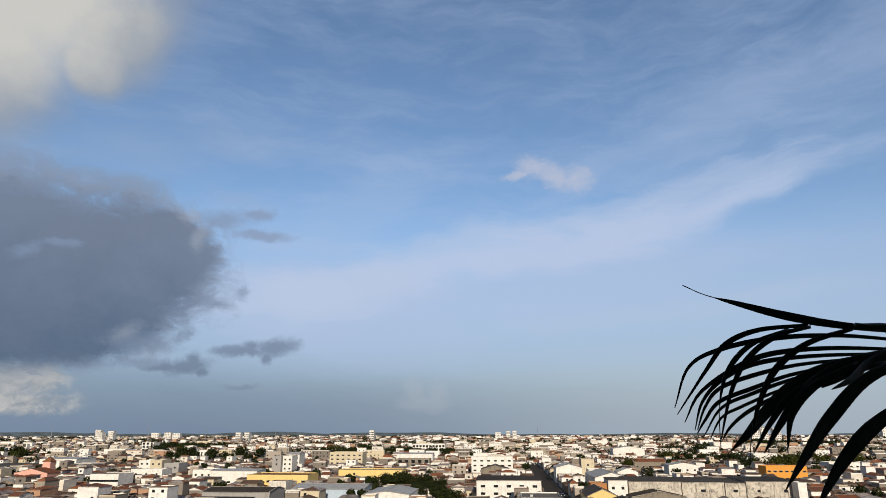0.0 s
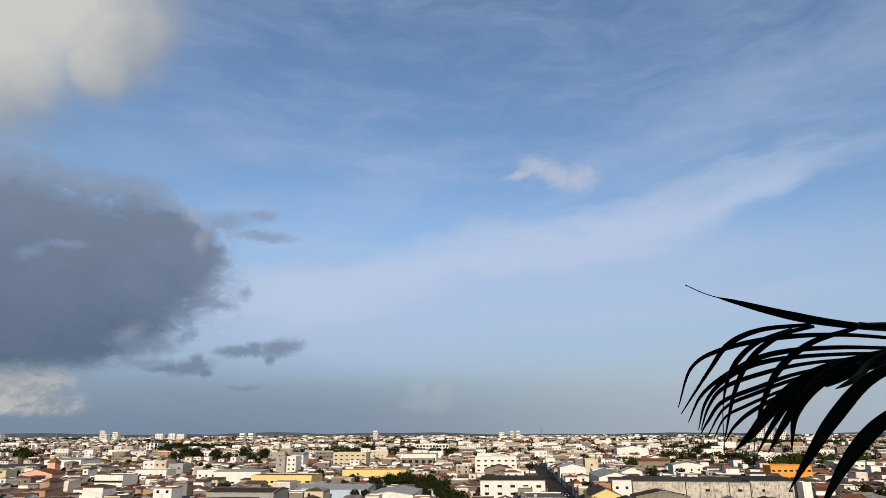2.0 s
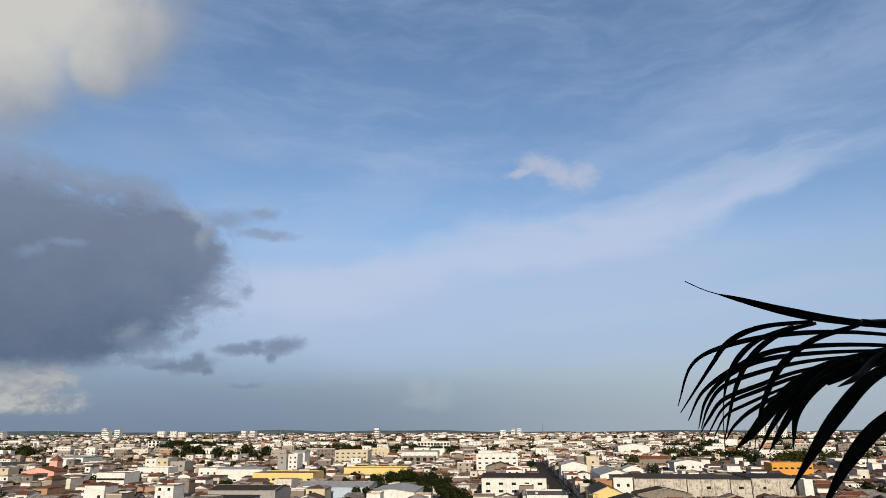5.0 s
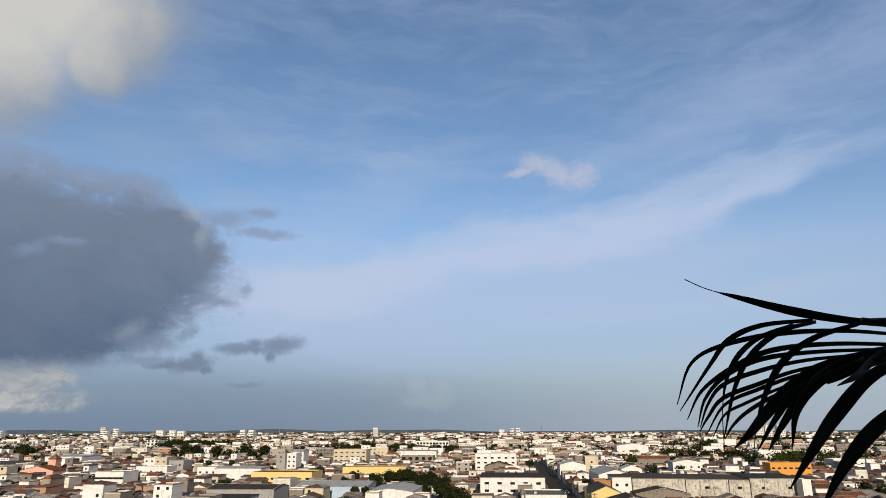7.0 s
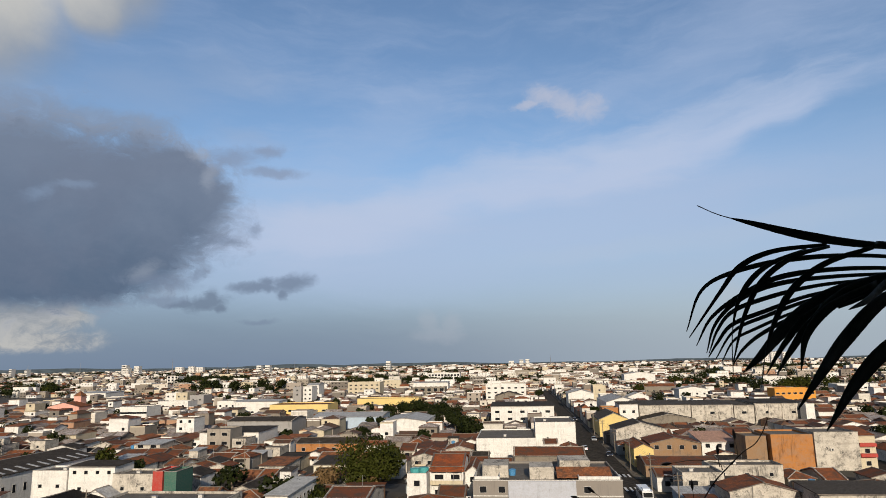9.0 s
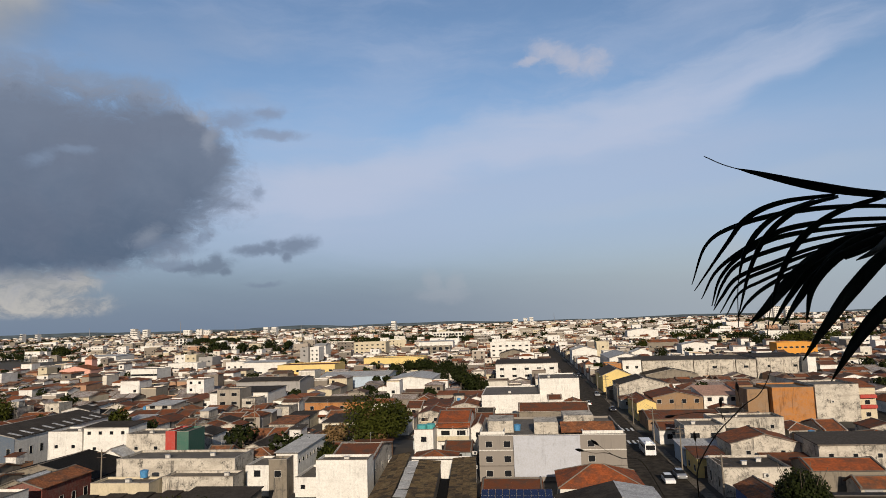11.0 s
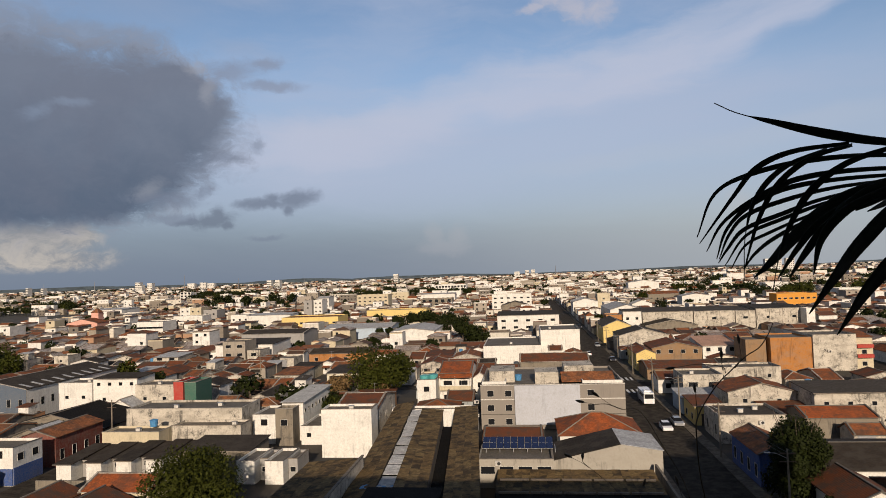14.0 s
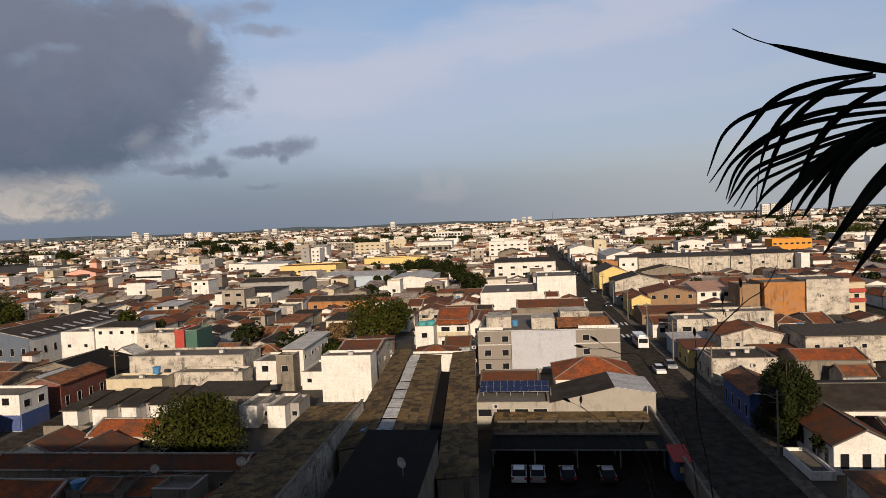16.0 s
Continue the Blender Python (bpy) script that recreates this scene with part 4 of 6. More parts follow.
house(-85.6, -79.0, 98.4, 12.0, 5.0, maroon, tile_x, "gable_y", 1.0, "maroon row house with clay tile roof facing the side street", side=[(1.0, 4)], pane=WIN_TALL)
house(-77.4, -75.2, 131.9, 7.0, 8.4, red, slab, label="narrow red-painted building with flat roof")
house(-75.1, -72.4, 132.4, 7.0, 8.2, green, slab, label="narrow dark green building with flat roof")
hall2 = house(-129.4, -112.2, 131.0, 32.0, 7.4, white, sheet_x, "gable_y", 1.8, "long white hall with slate-blue front, dark gabled roof and tall windows", side=[(3.2, 10)], pane=WIN_TALL, name="hall", category="hall")
s = Shape()
s.box(-8.6, -16.12, 0, 8.6, -16.0, 7.4, 0, True, True)
s.face([(-8.6, -16.06, 7.4), (8.6, -16.06, 7.4), (0, -16.06, 9.2)])
part("front_facade", s, slate_blue, hall2, "slate-blue painted front")
for i in range(6):
    set_window(WIN_TALL, hall2, (-7.2 + i * 2.88, -16.12, 3.4))
    set_window(WIN_SMALL, hall2, (-7.2 + i * 2.88, -16.12, 1.4))
for i in range(9):
    s = Shape()
    s.plate([(5.4, -14.5 + i * 3.4, 8.30), (8.5, -14.5 + i * 3.4, 7.65), (8.5, -13.7 + i * 3.4, 7.65), (5.4, -13.7 + i * 3.4, 8.30)], .06)
    part("roof_light", s, light_sheet, hall2, "pale translucent roof sheet")

# right of the street
house(30.4, 33.0, 72.5, 7.5, 1.0, white, slab, label="low white garden wall with planted bed", name="planter_wall", category="wall")
villa = house(33.4, 40.2, 74.0, 9.5, 3.4, white, tile_x, "gable_y", 1.7, "white house with red clay tile roof and brown shutters", wins=[(.7, 3)], west=[(.8, 3)], pane=WIN_TALL, name="villa")
house(40.8, 52.0, 75.0, 9.0, 3.2, cement, tile_y, "gable_x", 1.4, "low house with mottled clay tile roof")
house(31.0, 44.0, 58.0, 8.0, 3.0, worn, tile_y, "shed", .5, "low mouldy house with patched roof")
house(37.7, 50.0, 128.1, 9.0, 5.4, worn, tile_y, "gable_y", 1.6, "mouldy gabled house with two windows", wins=[(3.4, 2)], pane=WIN_SMALL)
house(50.2, 70.0, 121.0, 10.0, 6.4, worn, sheet_x, "shed", .4, "long mouldy wall building with small windows", wins=[(4.2, 5)], pane=WIN_SMALL)
house(45.0, 56.0, 111.9, 8.0, 4.2, cement, bright_tile, "gable_x", 1.0, "cement house with bright orange tile roof")
house(31.4, 42.0, 112.0, 9.5, 4.7, worn, sheet_x, "flat", .5, "white corner house with mouldy walls and dark door opening", west=[(1.0, 2)], pane=WIN_TALL, door=.25)
house(42.3, 49.8, 119.0, 8.0, 3.2, worn, tile_y, "shed", .6, "low mouldy lean-to house with tile roof")
house(30.2, 35.5, 90.5, 11.5, 4.4, blue, tile_x, "gable_y", 1.2, "row house painted dark blue with red tile roof", west=[(1.0, 4)], pane=WIN_TALL)
house(37.2, 75.0, 88.0, 15.0, 3.0, white, sheet_y, "gable_x", 1.5, "long low house with dark brown roof and white wall")
TAKEN.append((64, 168, 94, 184))
house(60.4, 65.8, 187.0, 10.0, 8.6, brown, slab, label="dark brown rendered house end beside the orange wall")
house(66.2, 76.8, 184.8, 12.0, 9.2, brick, slab, label="building with unplastered orange block wall")
house(77.0, 88.0, 184.4, 12.0, 9.8, worn, slab, label="tall building with mouldy white wall")
duo = house(88.4, 92.8, 186.0, 10.0, 8.6, cream, tile_x, "shed", 1.5, "narrow cream house with red balcony bands", wins=[(1.0, 1), (4.2, 1)])
for z in (3.2, 5.9):
    s = Shape()
    s.box(-2.05, -5.9, z, 2.05, -5.0, z + .9, 0, True, True)
    part("balcony", s, red, duo, "red balcony front")
house(52.0, 62.0, 199.0, 14.0, 5.6, white, pale_tile, "shed", 1.5, "white house with pale pinkish tile roof", wins=[(4.0, 3)])
house(62.4, 69.0, 203.0, 10.0, 6.8, white, tile_y, "shed", 1.0, "white house with brown sloping roof", wins=[(4.4, 2)])
house(33.2, 41.6, 144.0, 9.0, 6.2, worn, slab, label="mouldy white corner shop house with flat roof", wins=[(3.6, 2)], west=[(3.8, 2)], pane=WIN_WIDE)
house(42.0, 57.5, 155.0, 7.0, 6.0, worn, slab, label="long mouldy white wall building with flat roof", wins=[(3.6, 3)], pane=WIN_SMALL)
house(30.6, 38.4, 134.0, 8.6, 3.2, pale_blue, light_sheet, "shed", .4, "low shop with pale blue-grey sheet roof", wins=[(.9, 2)], pane=WIN_WIDE)
house(30.6, 36.0, 124.6, 8.2, 3.5, yellow, tile_y, "shed", .5, "small yellow shop front beside the pavement", west=[(.8, 2)], door=.3)
house(42.0, 52.0, 143.8, 9.0, 3.4, cement, sheet_x, "shed", .5, "dark sheet-roofed yard building")
house(36.9, 51.0, 196.0, 14.0, 5.6, brown, tile_x, "gable_y", 1.6, "old brown house with gabled tile roof and yellow gable windows", wins=[(4.0, 4)])
house(31.2, 36.6, 190.0, 16.0, 5.0, yellow, tile_x, "gable_y", 1.2, "narrow yellow house with tile roof beside the street", west=[(1.0, 4)], wins=[(1.0, 1)], pane=WIN_TALL)
house(31.2, 50.0, 174.0, 13.0, 3.0, brown, tile_y, "gable_x", 1.2, "low brown yard building with clay tile roof")
for x0, x1, h, coat, n in ((51.7, 73.4, 9.6, worn, 1), (73.7, 91.0, 9.4, worn, 1), (91.3, 99.6, 9.2, worn, 1), (99.9, 121.0, 9.8, worn, 2)):
    store = house(x0, x1, 293.5, 24.0, h, coat, sheet_x, "shed", .5, "old warehouse unit with mould-streaked wall", wins=[(5.6, n)], pane=WIN_WIDE, name="warehouse", category="warehouse", group="row of warehouses")
    for k in range(int((x1 - x0) // 5.5) + 1):
        s = Shape()
        px = min(-(x1 - x0) / 2 + .3 + k * 5.5, (x1 - x0) / 2 - .3)
        s.box(px - .3, -12.25, 0, px + .3, -12.0, h - .1, 0, True, True)
        part("pilaster", s, coat, store)
house(118.0, 121.4, 287.0, 6.0, 10.0, white, slab, label="tall narrow white stair tower beside the warehouses", name="tower", category="tower")
house(50.5, 72.0, 280.5, 12.0, 4.6, cement, sheet_y, "gable_y", 2.2, "low old warehouse with white-edged gable", wins=[(2.6, 4)], pane=WIN_SMALL)
house(31.5, 48.0, 225.0, 15.0, 6.5, worn, sheet_y, "gable_y", 2.2, "shop hall with gabled sheet roof")
house(30.6, 42.0, 262.0, 25.0, 6.5, yellow, sheet_x, "gable_y", 2.4, "yellow gabled hall beside the street")
house(45.0, 62.0, 350.0, 40.0, 7.5, white, light_sheet, "gable_y", 2.4, "white storage hall with pale vaulted roof")
# left of the street, further on
house(-12.8, 14.7, 289.4, 22.0, 10.0, white, sheet_x, "shed", .6, "white three-storey block with three rows of windows", wins=[(1.2, 5), (4.2, 5), (7.2, 5)], pane=WIN_WIDE, name="apartment_block", category="apartment block")
house(-13.4, 4.2, 197.2, 26.0, 7.2, white, slab, label="bright white low building with parapet")
house(4.6, 17.4, 214.0, 20.0, 10.2, white, slab, label="tall blank white building beside the street")
house(-2.0, 16.8, 180.0, 10.0, 4.6, cement, tile_y, "gable_x", 1.6, "row of small houses with clay tile roofs", wins=[(1.6, 4)], pane=WIN_SMALL)
house(-24.6, -20.4, 140.4, 8.0, 6.6, white, slab, label="small white house with teal water tanks", wins=[(4.0, 1)])
balconied = house(-20.2, -13.0, 146.0, 14.0, 7.2, white, bright_tile, "gable_x", 1.6, "white three-storey house with open balconies and red roof", wins=[(1.2, 2), (4.4, 2)], pane=WIN_WIDE)
for z in (.4, 3.4):
    s = Shape()
    s.box(-3.6, -8.3, z, 3.6, -7.0, z + .18, 0, True, True)
    s.box(-3.6, -8.3, z + .18, 3.6, -8.18, z + .95, 0, True, True)
    s.box(-3.6, -8.18, z + .18, -3.48, -7.0, z + .95, 0, True, True)
    s.box(3.48, -8.18, z + .18, 3.6, -7.0, z + .95, 0, True, True)
    part("balcony", s, cream, balconied, "cream plastered balcony")
for q in (-3.5, 0, 3.5):
    s = Shape()
    s.box(q - .1, -8.28, 0, q + .1, -8.08, 6.6, 0, True, True)
    part("pillar", s, white, balconied)
s = Shape()
s.plate([(-3.9, -8.7, 6.4), (3.9, -8.7, 6.4), (3.9, -7.0, 7.0), (-3.9, -7.0, 7.0)], .1)
part("porch_roof", s, bright_tile, balconied, "red tiled porch roof")
house(-12.8, -9.4, 148.5, 12.0, 5.5, white, tile_x, "gable_y", 1.2, "narrow white house with tile roof", wins=[(3.4, 1)])
house(-135.6, -103.0, 342.3, 20.0, 8.6, yellow, tile_y, "flat", label="yellow apartment building with balconies", wins=[(1.2, 7), (4.8, 7)], pane=WIN_WIDE, name="apartment_block", category="apartment block")
house(-99.0, -61.0, 390.9, 14.0, 8.6, yellow, slab, label="long yellow building with flat roof", wins=[(5.6, 2)])
house(-141.7, -114.7, 528.0, 16.0, 14.5, cream, slab, label="cream five-storey apartment block", wins=rows_of(6, 2.5, 5.5, 8.5, 11.5), pane=WIN_WIDE, name="apartment_block", category="apartment block")
house(152.0, 175.0, 410.0, 12.0, 10.5, orange, slab, label="orange two-storey building with small windows", wins=[(3.0, 7), (7.0, 7)], pane=WIN_WIDE)
house(-215.5, -200.0, 331.3, 14.0, 9.2, white, slab, label="white office building with long rows of windows", wins=rows_of(8, 2.2, 5.4), pane=WIN_WIDE)
house(-290.0, -269.0, 372.1, 12.0, 7.0, pink, tile_x, "gable_y", 2.5, "pink building with small tower", wins=[(3.5, 4)])
house(-282.0, -277.0, 384.5, 5.0, 13.0, pink, tile_x, "hip", 3.0, "pink tower with pointed roof", name="tower", category="tower")
house(-366.9, -336.0, 496.0, 25.0, 10.0, white, light_sheet, "shed", .5, "long white industrial building", wins=[(2.0, 5)], pane=WIN_SMALL)
house(-335.0, -318.0, 488.0, 14.0, 7.0, white, slab, label="white annex beside the industrial building", wins=[(2.0, 4)])
house(-448.8, -423.6, 708.0, 20.0, 12.0, white, slab, label="tall plain white hall on the rise")
house(-490.5, -474.0, 858.0, 16.0, 17.0, white, slab, label="white five-storey block among trees", wins=rows_of(3, 6.0, 10.0, 14.0), pane=WIN_FAR, name="apartment_block", category="apartment block")
house(-247.4, -239.6, 432.0, 12.0, 12.0, white, slab, label="narrow white three-storey house", wins=rows_of(2, 6.0, 9.0))
house(-237.4, -229.0, 428.0, 12.0, 12.3, cream, slab, label="cream three-storey house with flat roof", wins=rows_of(2, 6.0, 9.0))
house(-219.3, -209.5, 413.0, 12.0, 11.0, greige, slab, label="grey blank three-storey house", wins=rows_of(2, 7.6))
house(-228.0, -208.0, 390.0, 12.0, 8.6, white, slab, label="white wall building with flat roof", wins=rows_of(3, 5.0))
house(-183.3, -171.4, 379.0, 14.0, 9.0, white, slab, label="white shop building with flat roof", wins=rows_of(3, 5.4))
house(-170.4, -142.3, 373.5, 14.0, 8.6, white, light_sheet, "shed", .5, "long white hall with pale roof edge", wins=rows_of(6, 2.0), pane=WIN_WIDE)
house(-162.0, -155.8, 452.5, 10.0, 14.0, greige, slab, label="slim grey house with shaded flank", wins=rows_of(1, 8.0, 11.0))
house(-155.6, -149.0, 456.0, 12.0, 14.2, white, slab, label="slim white four-storey house", wins=rows_of(2, 5.0, 8.0, 11.0))
house(-174.4, -164.0, 520.0, 14.0, 13.0, white, light_sheet, "gable_x", 1.5, "tall white house with pale roof", wins=rows_of(3, 6.0, 9.6))
house(-130.8, -84.6, 930.0, 20.0, 14.0, white, slab, label="broad white building with window bands", wins=rows_of(10, 5.0, 9.5), pane=WIN_FAR)
house(-98.4, -66.0, 600.5, 16.0, 11.0, white, light_sheet, "shed", .5, "long white hall with pale roof", wins=rows_of(7, 6.5), pane=WIN_WIDE)
house(-89.0, -62.0, 542.0, 14.0, 9.0, cement, slab, label="unfinished grey concrete frame building", wins=rows_of(5, 2.0, 5.6), pane=WIN_FAR)
house(-23.3, 4.6, 454.0, 16.0, 14.0, white, slab, label="white four-storey block with balconies", wins=rows_of(6, 4.5, 7.6, 10.7), pane=WIN_WIDE, name="apartment_block", category="apartment block")
house(-16.0, 2.0, 430.0, 16.0, 7.0, cement, sheet_y, "gable_y", 2.6, "old brown gabled warehouse")
house(30.4, 46.0, 415.0, 22.0, 9.0, white, white_sheet, "gable_y", 2.0, "white hall with pale vaulted roof")
house(48.2, 56.3, 436.0, 12.0, 13.0, cream, slab, label="cream tower-like house with flat roof", wins=rows_of(1, 9.0))
house(48.6, 60.0, 404.0, 12.0, 8.6, white, slab, label="white shop house with flat roof", wins=rows_of(3, 5.0))
house(118.0, 152.0, 749.0, 20.0, 12.0, white, white_sheet, "gable_y", 2.5, "large white gabled hall")
house(66.0, 78.0, 408.0, 12.0, 7.0, white, white_sheet, "gable_y", 2.2, "small white gabled church hall", wins=rows_of(3, 2.5))
house(200.0, 218.0, 561.5, 14.0, 13.0, white, slab, label="white three-storey office block", wins=rows_of(4, 5.5, 9.0), pane=WIN_WIDE)
house(319.0, 346.0, 1056.0, 20.0, 14.0, white, slab, label="broad white hall before the towers")
house(228.0, 249.0, 498.0, 14.0, 9.0, white, slab, label="white two-storey commercial building", wins=rows_of(5, 2.0, 5.6), pane=WIN_WIDE)
house(105.5, 124.0, 448.0, 14.0, 9.0, white, light_sheet, "gable_y", 1.6, "white gabled house with balconies", wins=rows_of(4, 2.0, 5.4))
house(98.3, 122.5, 529.0, 14.0, 7.6, cement, tile_y, "gable_x", 2.0, "broad house with clay tile roof", wins=rows_of(5, 3.6))
house(35.5, 42.2, 290.5, 10.0, 9.0, brick, slab, label="narrow red brick house end beside the street", wins=rows_of(1, 5.0))
house(43.0, 51.0, 292.0, 12.0, 10.2, white, sheet_x, "shed", .4, "white house with tall plain front", wins=rows_of(2, 6.5))
house(-113.2, -91.4, 221.4, 18.0, 6.8, white, sheet_x, "shed", .5, "long white wall with dark sheet roof")
house(-122.0, -94.0, 262.0, 18.0, 7.0, greige, sheet_y, "gable_x", 1.2, "grey warehouse with sheet roof")
house(-98.0, -64.0, 300.3, 24.0, 5.2, pale_blue, light_sheet, "gable_x", 1.4, "hall with broad pale blue-grey sheet roof")
house(-56.0, -38.0, 262.0, 30.0, 6.5, white, light_sheet, "gable_y", 1.2, "white hall with pale sheet roof")
house(-72.0, -52.0, 205.0, 10.0, 5.0, brick, sheet_y, "gable_x", 1.2, "low brick house behind the trees", wins=[(2.6, 4)])
# towers on the horizon
for x, y, w, h, n in ((-1305, 2000, 17, 38, 1), (-1286, 1985, 15, 30, 1), (-1268, 2010, 18, 34, 1), (-840, 2000, 16, 29, 2), (-812, 2000, 16, 29, 2), (-1712, 2000, 10, 32, 3), (-1655, 2000, 10, 30, 3), (-1396, 2500, 30, 28, 3), (-1352, 2520, 26, 30, 3), (-1318, 2520, 30, 26, 3),
                      (715, 2000, 22, 40, 4), (745, 2010, 20, 42, 4), (775, 2000, 22, 40, 4), (-415, 2000, 14, 35, 5), (5, 2700, 16, 32, 5), (30, 2700, 16, 34, 5), (-40, 2700, 22, 28, 5), (1560, 2900, 40, 46, 4)):
    house(x, x + w, y, 18, h, white, slab, label="distant white residential tower with rows of windows", wins=[(3 + 6.0 * k, 4) for k in range(int(h // 6))], pane=WIN_FAR, name="tower_block", category="tower block", group="distant towers")
# lattice masts far off
for az, dist, h in ((-29.4, 2300, 58), (-25.1, 2200, 42), (2.8, 2400, 50), (-19.6, 2300, 42), (-36.0, 2600, 48), (-39.4, 2400, 44)):
    e = thing("radio_mast", dist * math.sin(radians(az)), dist * math.cos(radians(az)), 0, "slim lattice radio mast on the horizon", "mast", "radio masts")
    s = Shape()
    s.tube([(0, 0, 0), (0, 0, h * .7), (0, 0, h)], [1.6, .8, .3], 4)
    part("mast", s, steel, e)


def cooler(x, y, z):
    e = thing("air_conditioner", x, y, z, "white air conditioner unit fixed to a wall", "air conditioner", "air conditioners")
    s = Shape()
    s.box(-.42, -.35, 0, .42, 0, .6, 0, True, True)
    part("case", s, frame_white, e)
    s = Shape()
    s.tube([(0.08, -.36, .3), (0.08, -.35, .3)], [.24, .24], 12)
    part("fan_grille", s, dark_metal, e)


for i in range(4):
    cooler(-73.0 + i * 4.4 + 3.9, 93.55 + i * .9, 1.3)
for x, y, z in ((-10.0, 122.45, 2.4), (-10.0, 122.45, 5.0), (-4.6, 89.35, 3.2), (-92.0, 134.38, 2.4), (38.0, 111.95, 3.2), (-16.4, 145.9, 3.2), (8.4, 213.9, 5.0), (56.0, 120.9, 3.2), (81.0, 184.3, 5.0)):
    cooler(x, y, z)

def roof_vent(x, y, z, label="small white roof vent box"):
    e = thing("roof_vent", x, y, z, label, "vent", "roof vents")
    s = Shape()
    s.box(-.4, -.3, 0, .4, .3, .55)
    part("case", s, frame_white, e)
    s = Shape()
    s.plate([(-.5, -.42, .66), (.5, -.42, .66), (.5, .42, .6), (-.5, .42, .6)], .05)
    part("cap", s, steel, e)


for x, y, z in ((-6.0, 130.0, 7.95), (2.0, 126.5, 7.95), (12.0, 128.0, 7.95), (-66.0, 113.5, 6.6), (-58.0, 115.0, 6.6), (-30.0, 106.0, 7.6), (-101.0, 137.0, 7.8), (-83.0, 136.0, 7.2), (-52.0, 108.2, 4.6), (-68.0, 104.6, 4.4),
                (36.0, 148.0, 5.8), (48.0, 158.0, 5.6), (-5.0, 205.0, 6.8), (8.0, 222.0, 9.8), (36.0, 116.0, 4.3), (39.0, 118.0, 4.3)):
    roof_vent(x, y, z)


# ---- trees ----
def crown(parent, r, h, n, mat, seed, size=0.5, squat=0.8, name="crown"):
    """A crown of small leaf clumps set on uneven lobes, with gaps."""
    g = random.Random(seed)
    s = Shape()
    lobes = [(g.uniform(-.55, .55) * r, g.uniform(-.55, .55) * r, h + g.uniform(-.4, .45) * r * squat, r * g.uniform(.32, .6)) for _ in range(9)]
    for i in range(n):
        x, y, z, q = lobes[i % 9]
        d = Vector((g.gauss(0, 1), g.gauss(0, 1), g.gauss(0, .8))).normalized()
        p = Vector((x, y, z)) + d * q * g.uniform(.6, 1.08)
        a = Vector((g.gauss(0, 1), g.gauss(0, 1), g.gauss(0, 1))).normalized()
        b = a.cross(d + Vector((.01, .02, .3))).normalized()
        k = size * g.uniform(.5, 1.3)
        s.face([p - a * k, p - b * k * .55, p + a * k, p + b * k * .55])
    return part(name, s, mat, parent)


def tree(x, y, h, r, mat, seed, label, n=1500, size=0.42, group="", squat=.8, dry=False):
    e = thing("tree", x, y, 0, label, "tree", group)
    TAKEN.append((x - r * .6, y - r * .6, x + r * .6, y + r * .6))
    g = random.Random(seed)
    s = Shape()
    top = h - r * .5
    s.tube([(0, 0, 0), (g.uniform(-.2, .2), .1, top * .4), (g.uniform(-.3, .3), 0, top)], [.05 * r + .12, .04 * r + .08, .06], 8)
    for i in range(6):
        w = i * 1.05 + g.uniform(-.3, .3)
        s.tube([(0, 0, top * .45 + i * .1 * top * .4), (math.cos(w) * r * .35, math.sin(w) * r * .35, top * .75), (math.cos(w) * r * .65, math.sin(w) * r * .65, top + r * .1)], [.1, .07, .03], 6)
    part("trunk", s, bark, e)
    crown(e, r, h - r * squat * .8, n, mat, seed, size, squat)
    if dry:
        crown(e, r * .6, h * .5, n // 4, leaf_dry, seed + 1, size, .8, "dry_foliage")
    return e


tree(-40.8, 77.5, 7.8, 7.5, leaf_mid, 1, "round leafy mango tree between the roofs", 22000, .21, squat=.62)
pine = tree(32.6, 84.0, 12.9, 4.4, leaf_dark, 2, "tall dark tree beside the pavement", 16000, .21, squat=1.75)
crown(pine, 3.6, 3.4, 7000, leaf_dark, 77, .21, .9, "lower_crown")
tree(33.2, 77.0, 3.6, 1.3, leaf_dark, 3, "small flowering shrub tree in the garden", 500, .2)
tree(-35.0, 152.0, 12.0, 8.2, leaf_mid, 4, "large spreading tree with dry lower branches", 8000, .38, dry=True)
tree(-43.5, 129.5, 6.0, 6.0, leaf_dark, 5, "low dense green tree", 4500, .4)
tree(-38.0, 127.5, 5.6, 4.6, leaf_mid, 6, "low leafy tree in a yard", 2000, .4)
tree(-45.0, 150.0, 7.0, 4.0, leaf_dry, 7, "half-dry tree with brown leaves", 1400, .4)
tree(-18.0, 246.0, 10.0, 5.5, leaf_dark, 8, "dense dark tree behind the houses", 2200, .5)
tree(-26.0, 262.0, 11.0, 4.5, leaf_dark, 9, "dense dark tree behind the houses", 1800, .5)
for i in range(5):
    tree(-64 + i * 6.5, 322 + (i % 2) * 5, 9.0 + i % 3, 5.2, leaf_dark, 20 + i, "dark tree in a row behind the roofs", 1500, .6, "row of trees")
for i in range(5):
    tree(-170 - i * 9, 190 + (i % 3) * 9, 8.0 + i % 3, 5.5, leaf_dark if i % 2 else leaf_mid, 30 + i, "broad leafy street tree", 1500, .5)
tree(-118, 176, 7, 4, leaf_mid, 36, "leafy tree between houses", 1200, .5)
for i in range(10):
    g = random.Random(60 + i)
    tree(-335 + i * 10 + g.uniform(-3, 3), 640 + g.uniform(-30, 30), 13 + g.uniform(-3, 3), 7.5, leaf_dark, 60 + i, "dark tree on the wooded rise", 700, 1.0, "wooded rise")
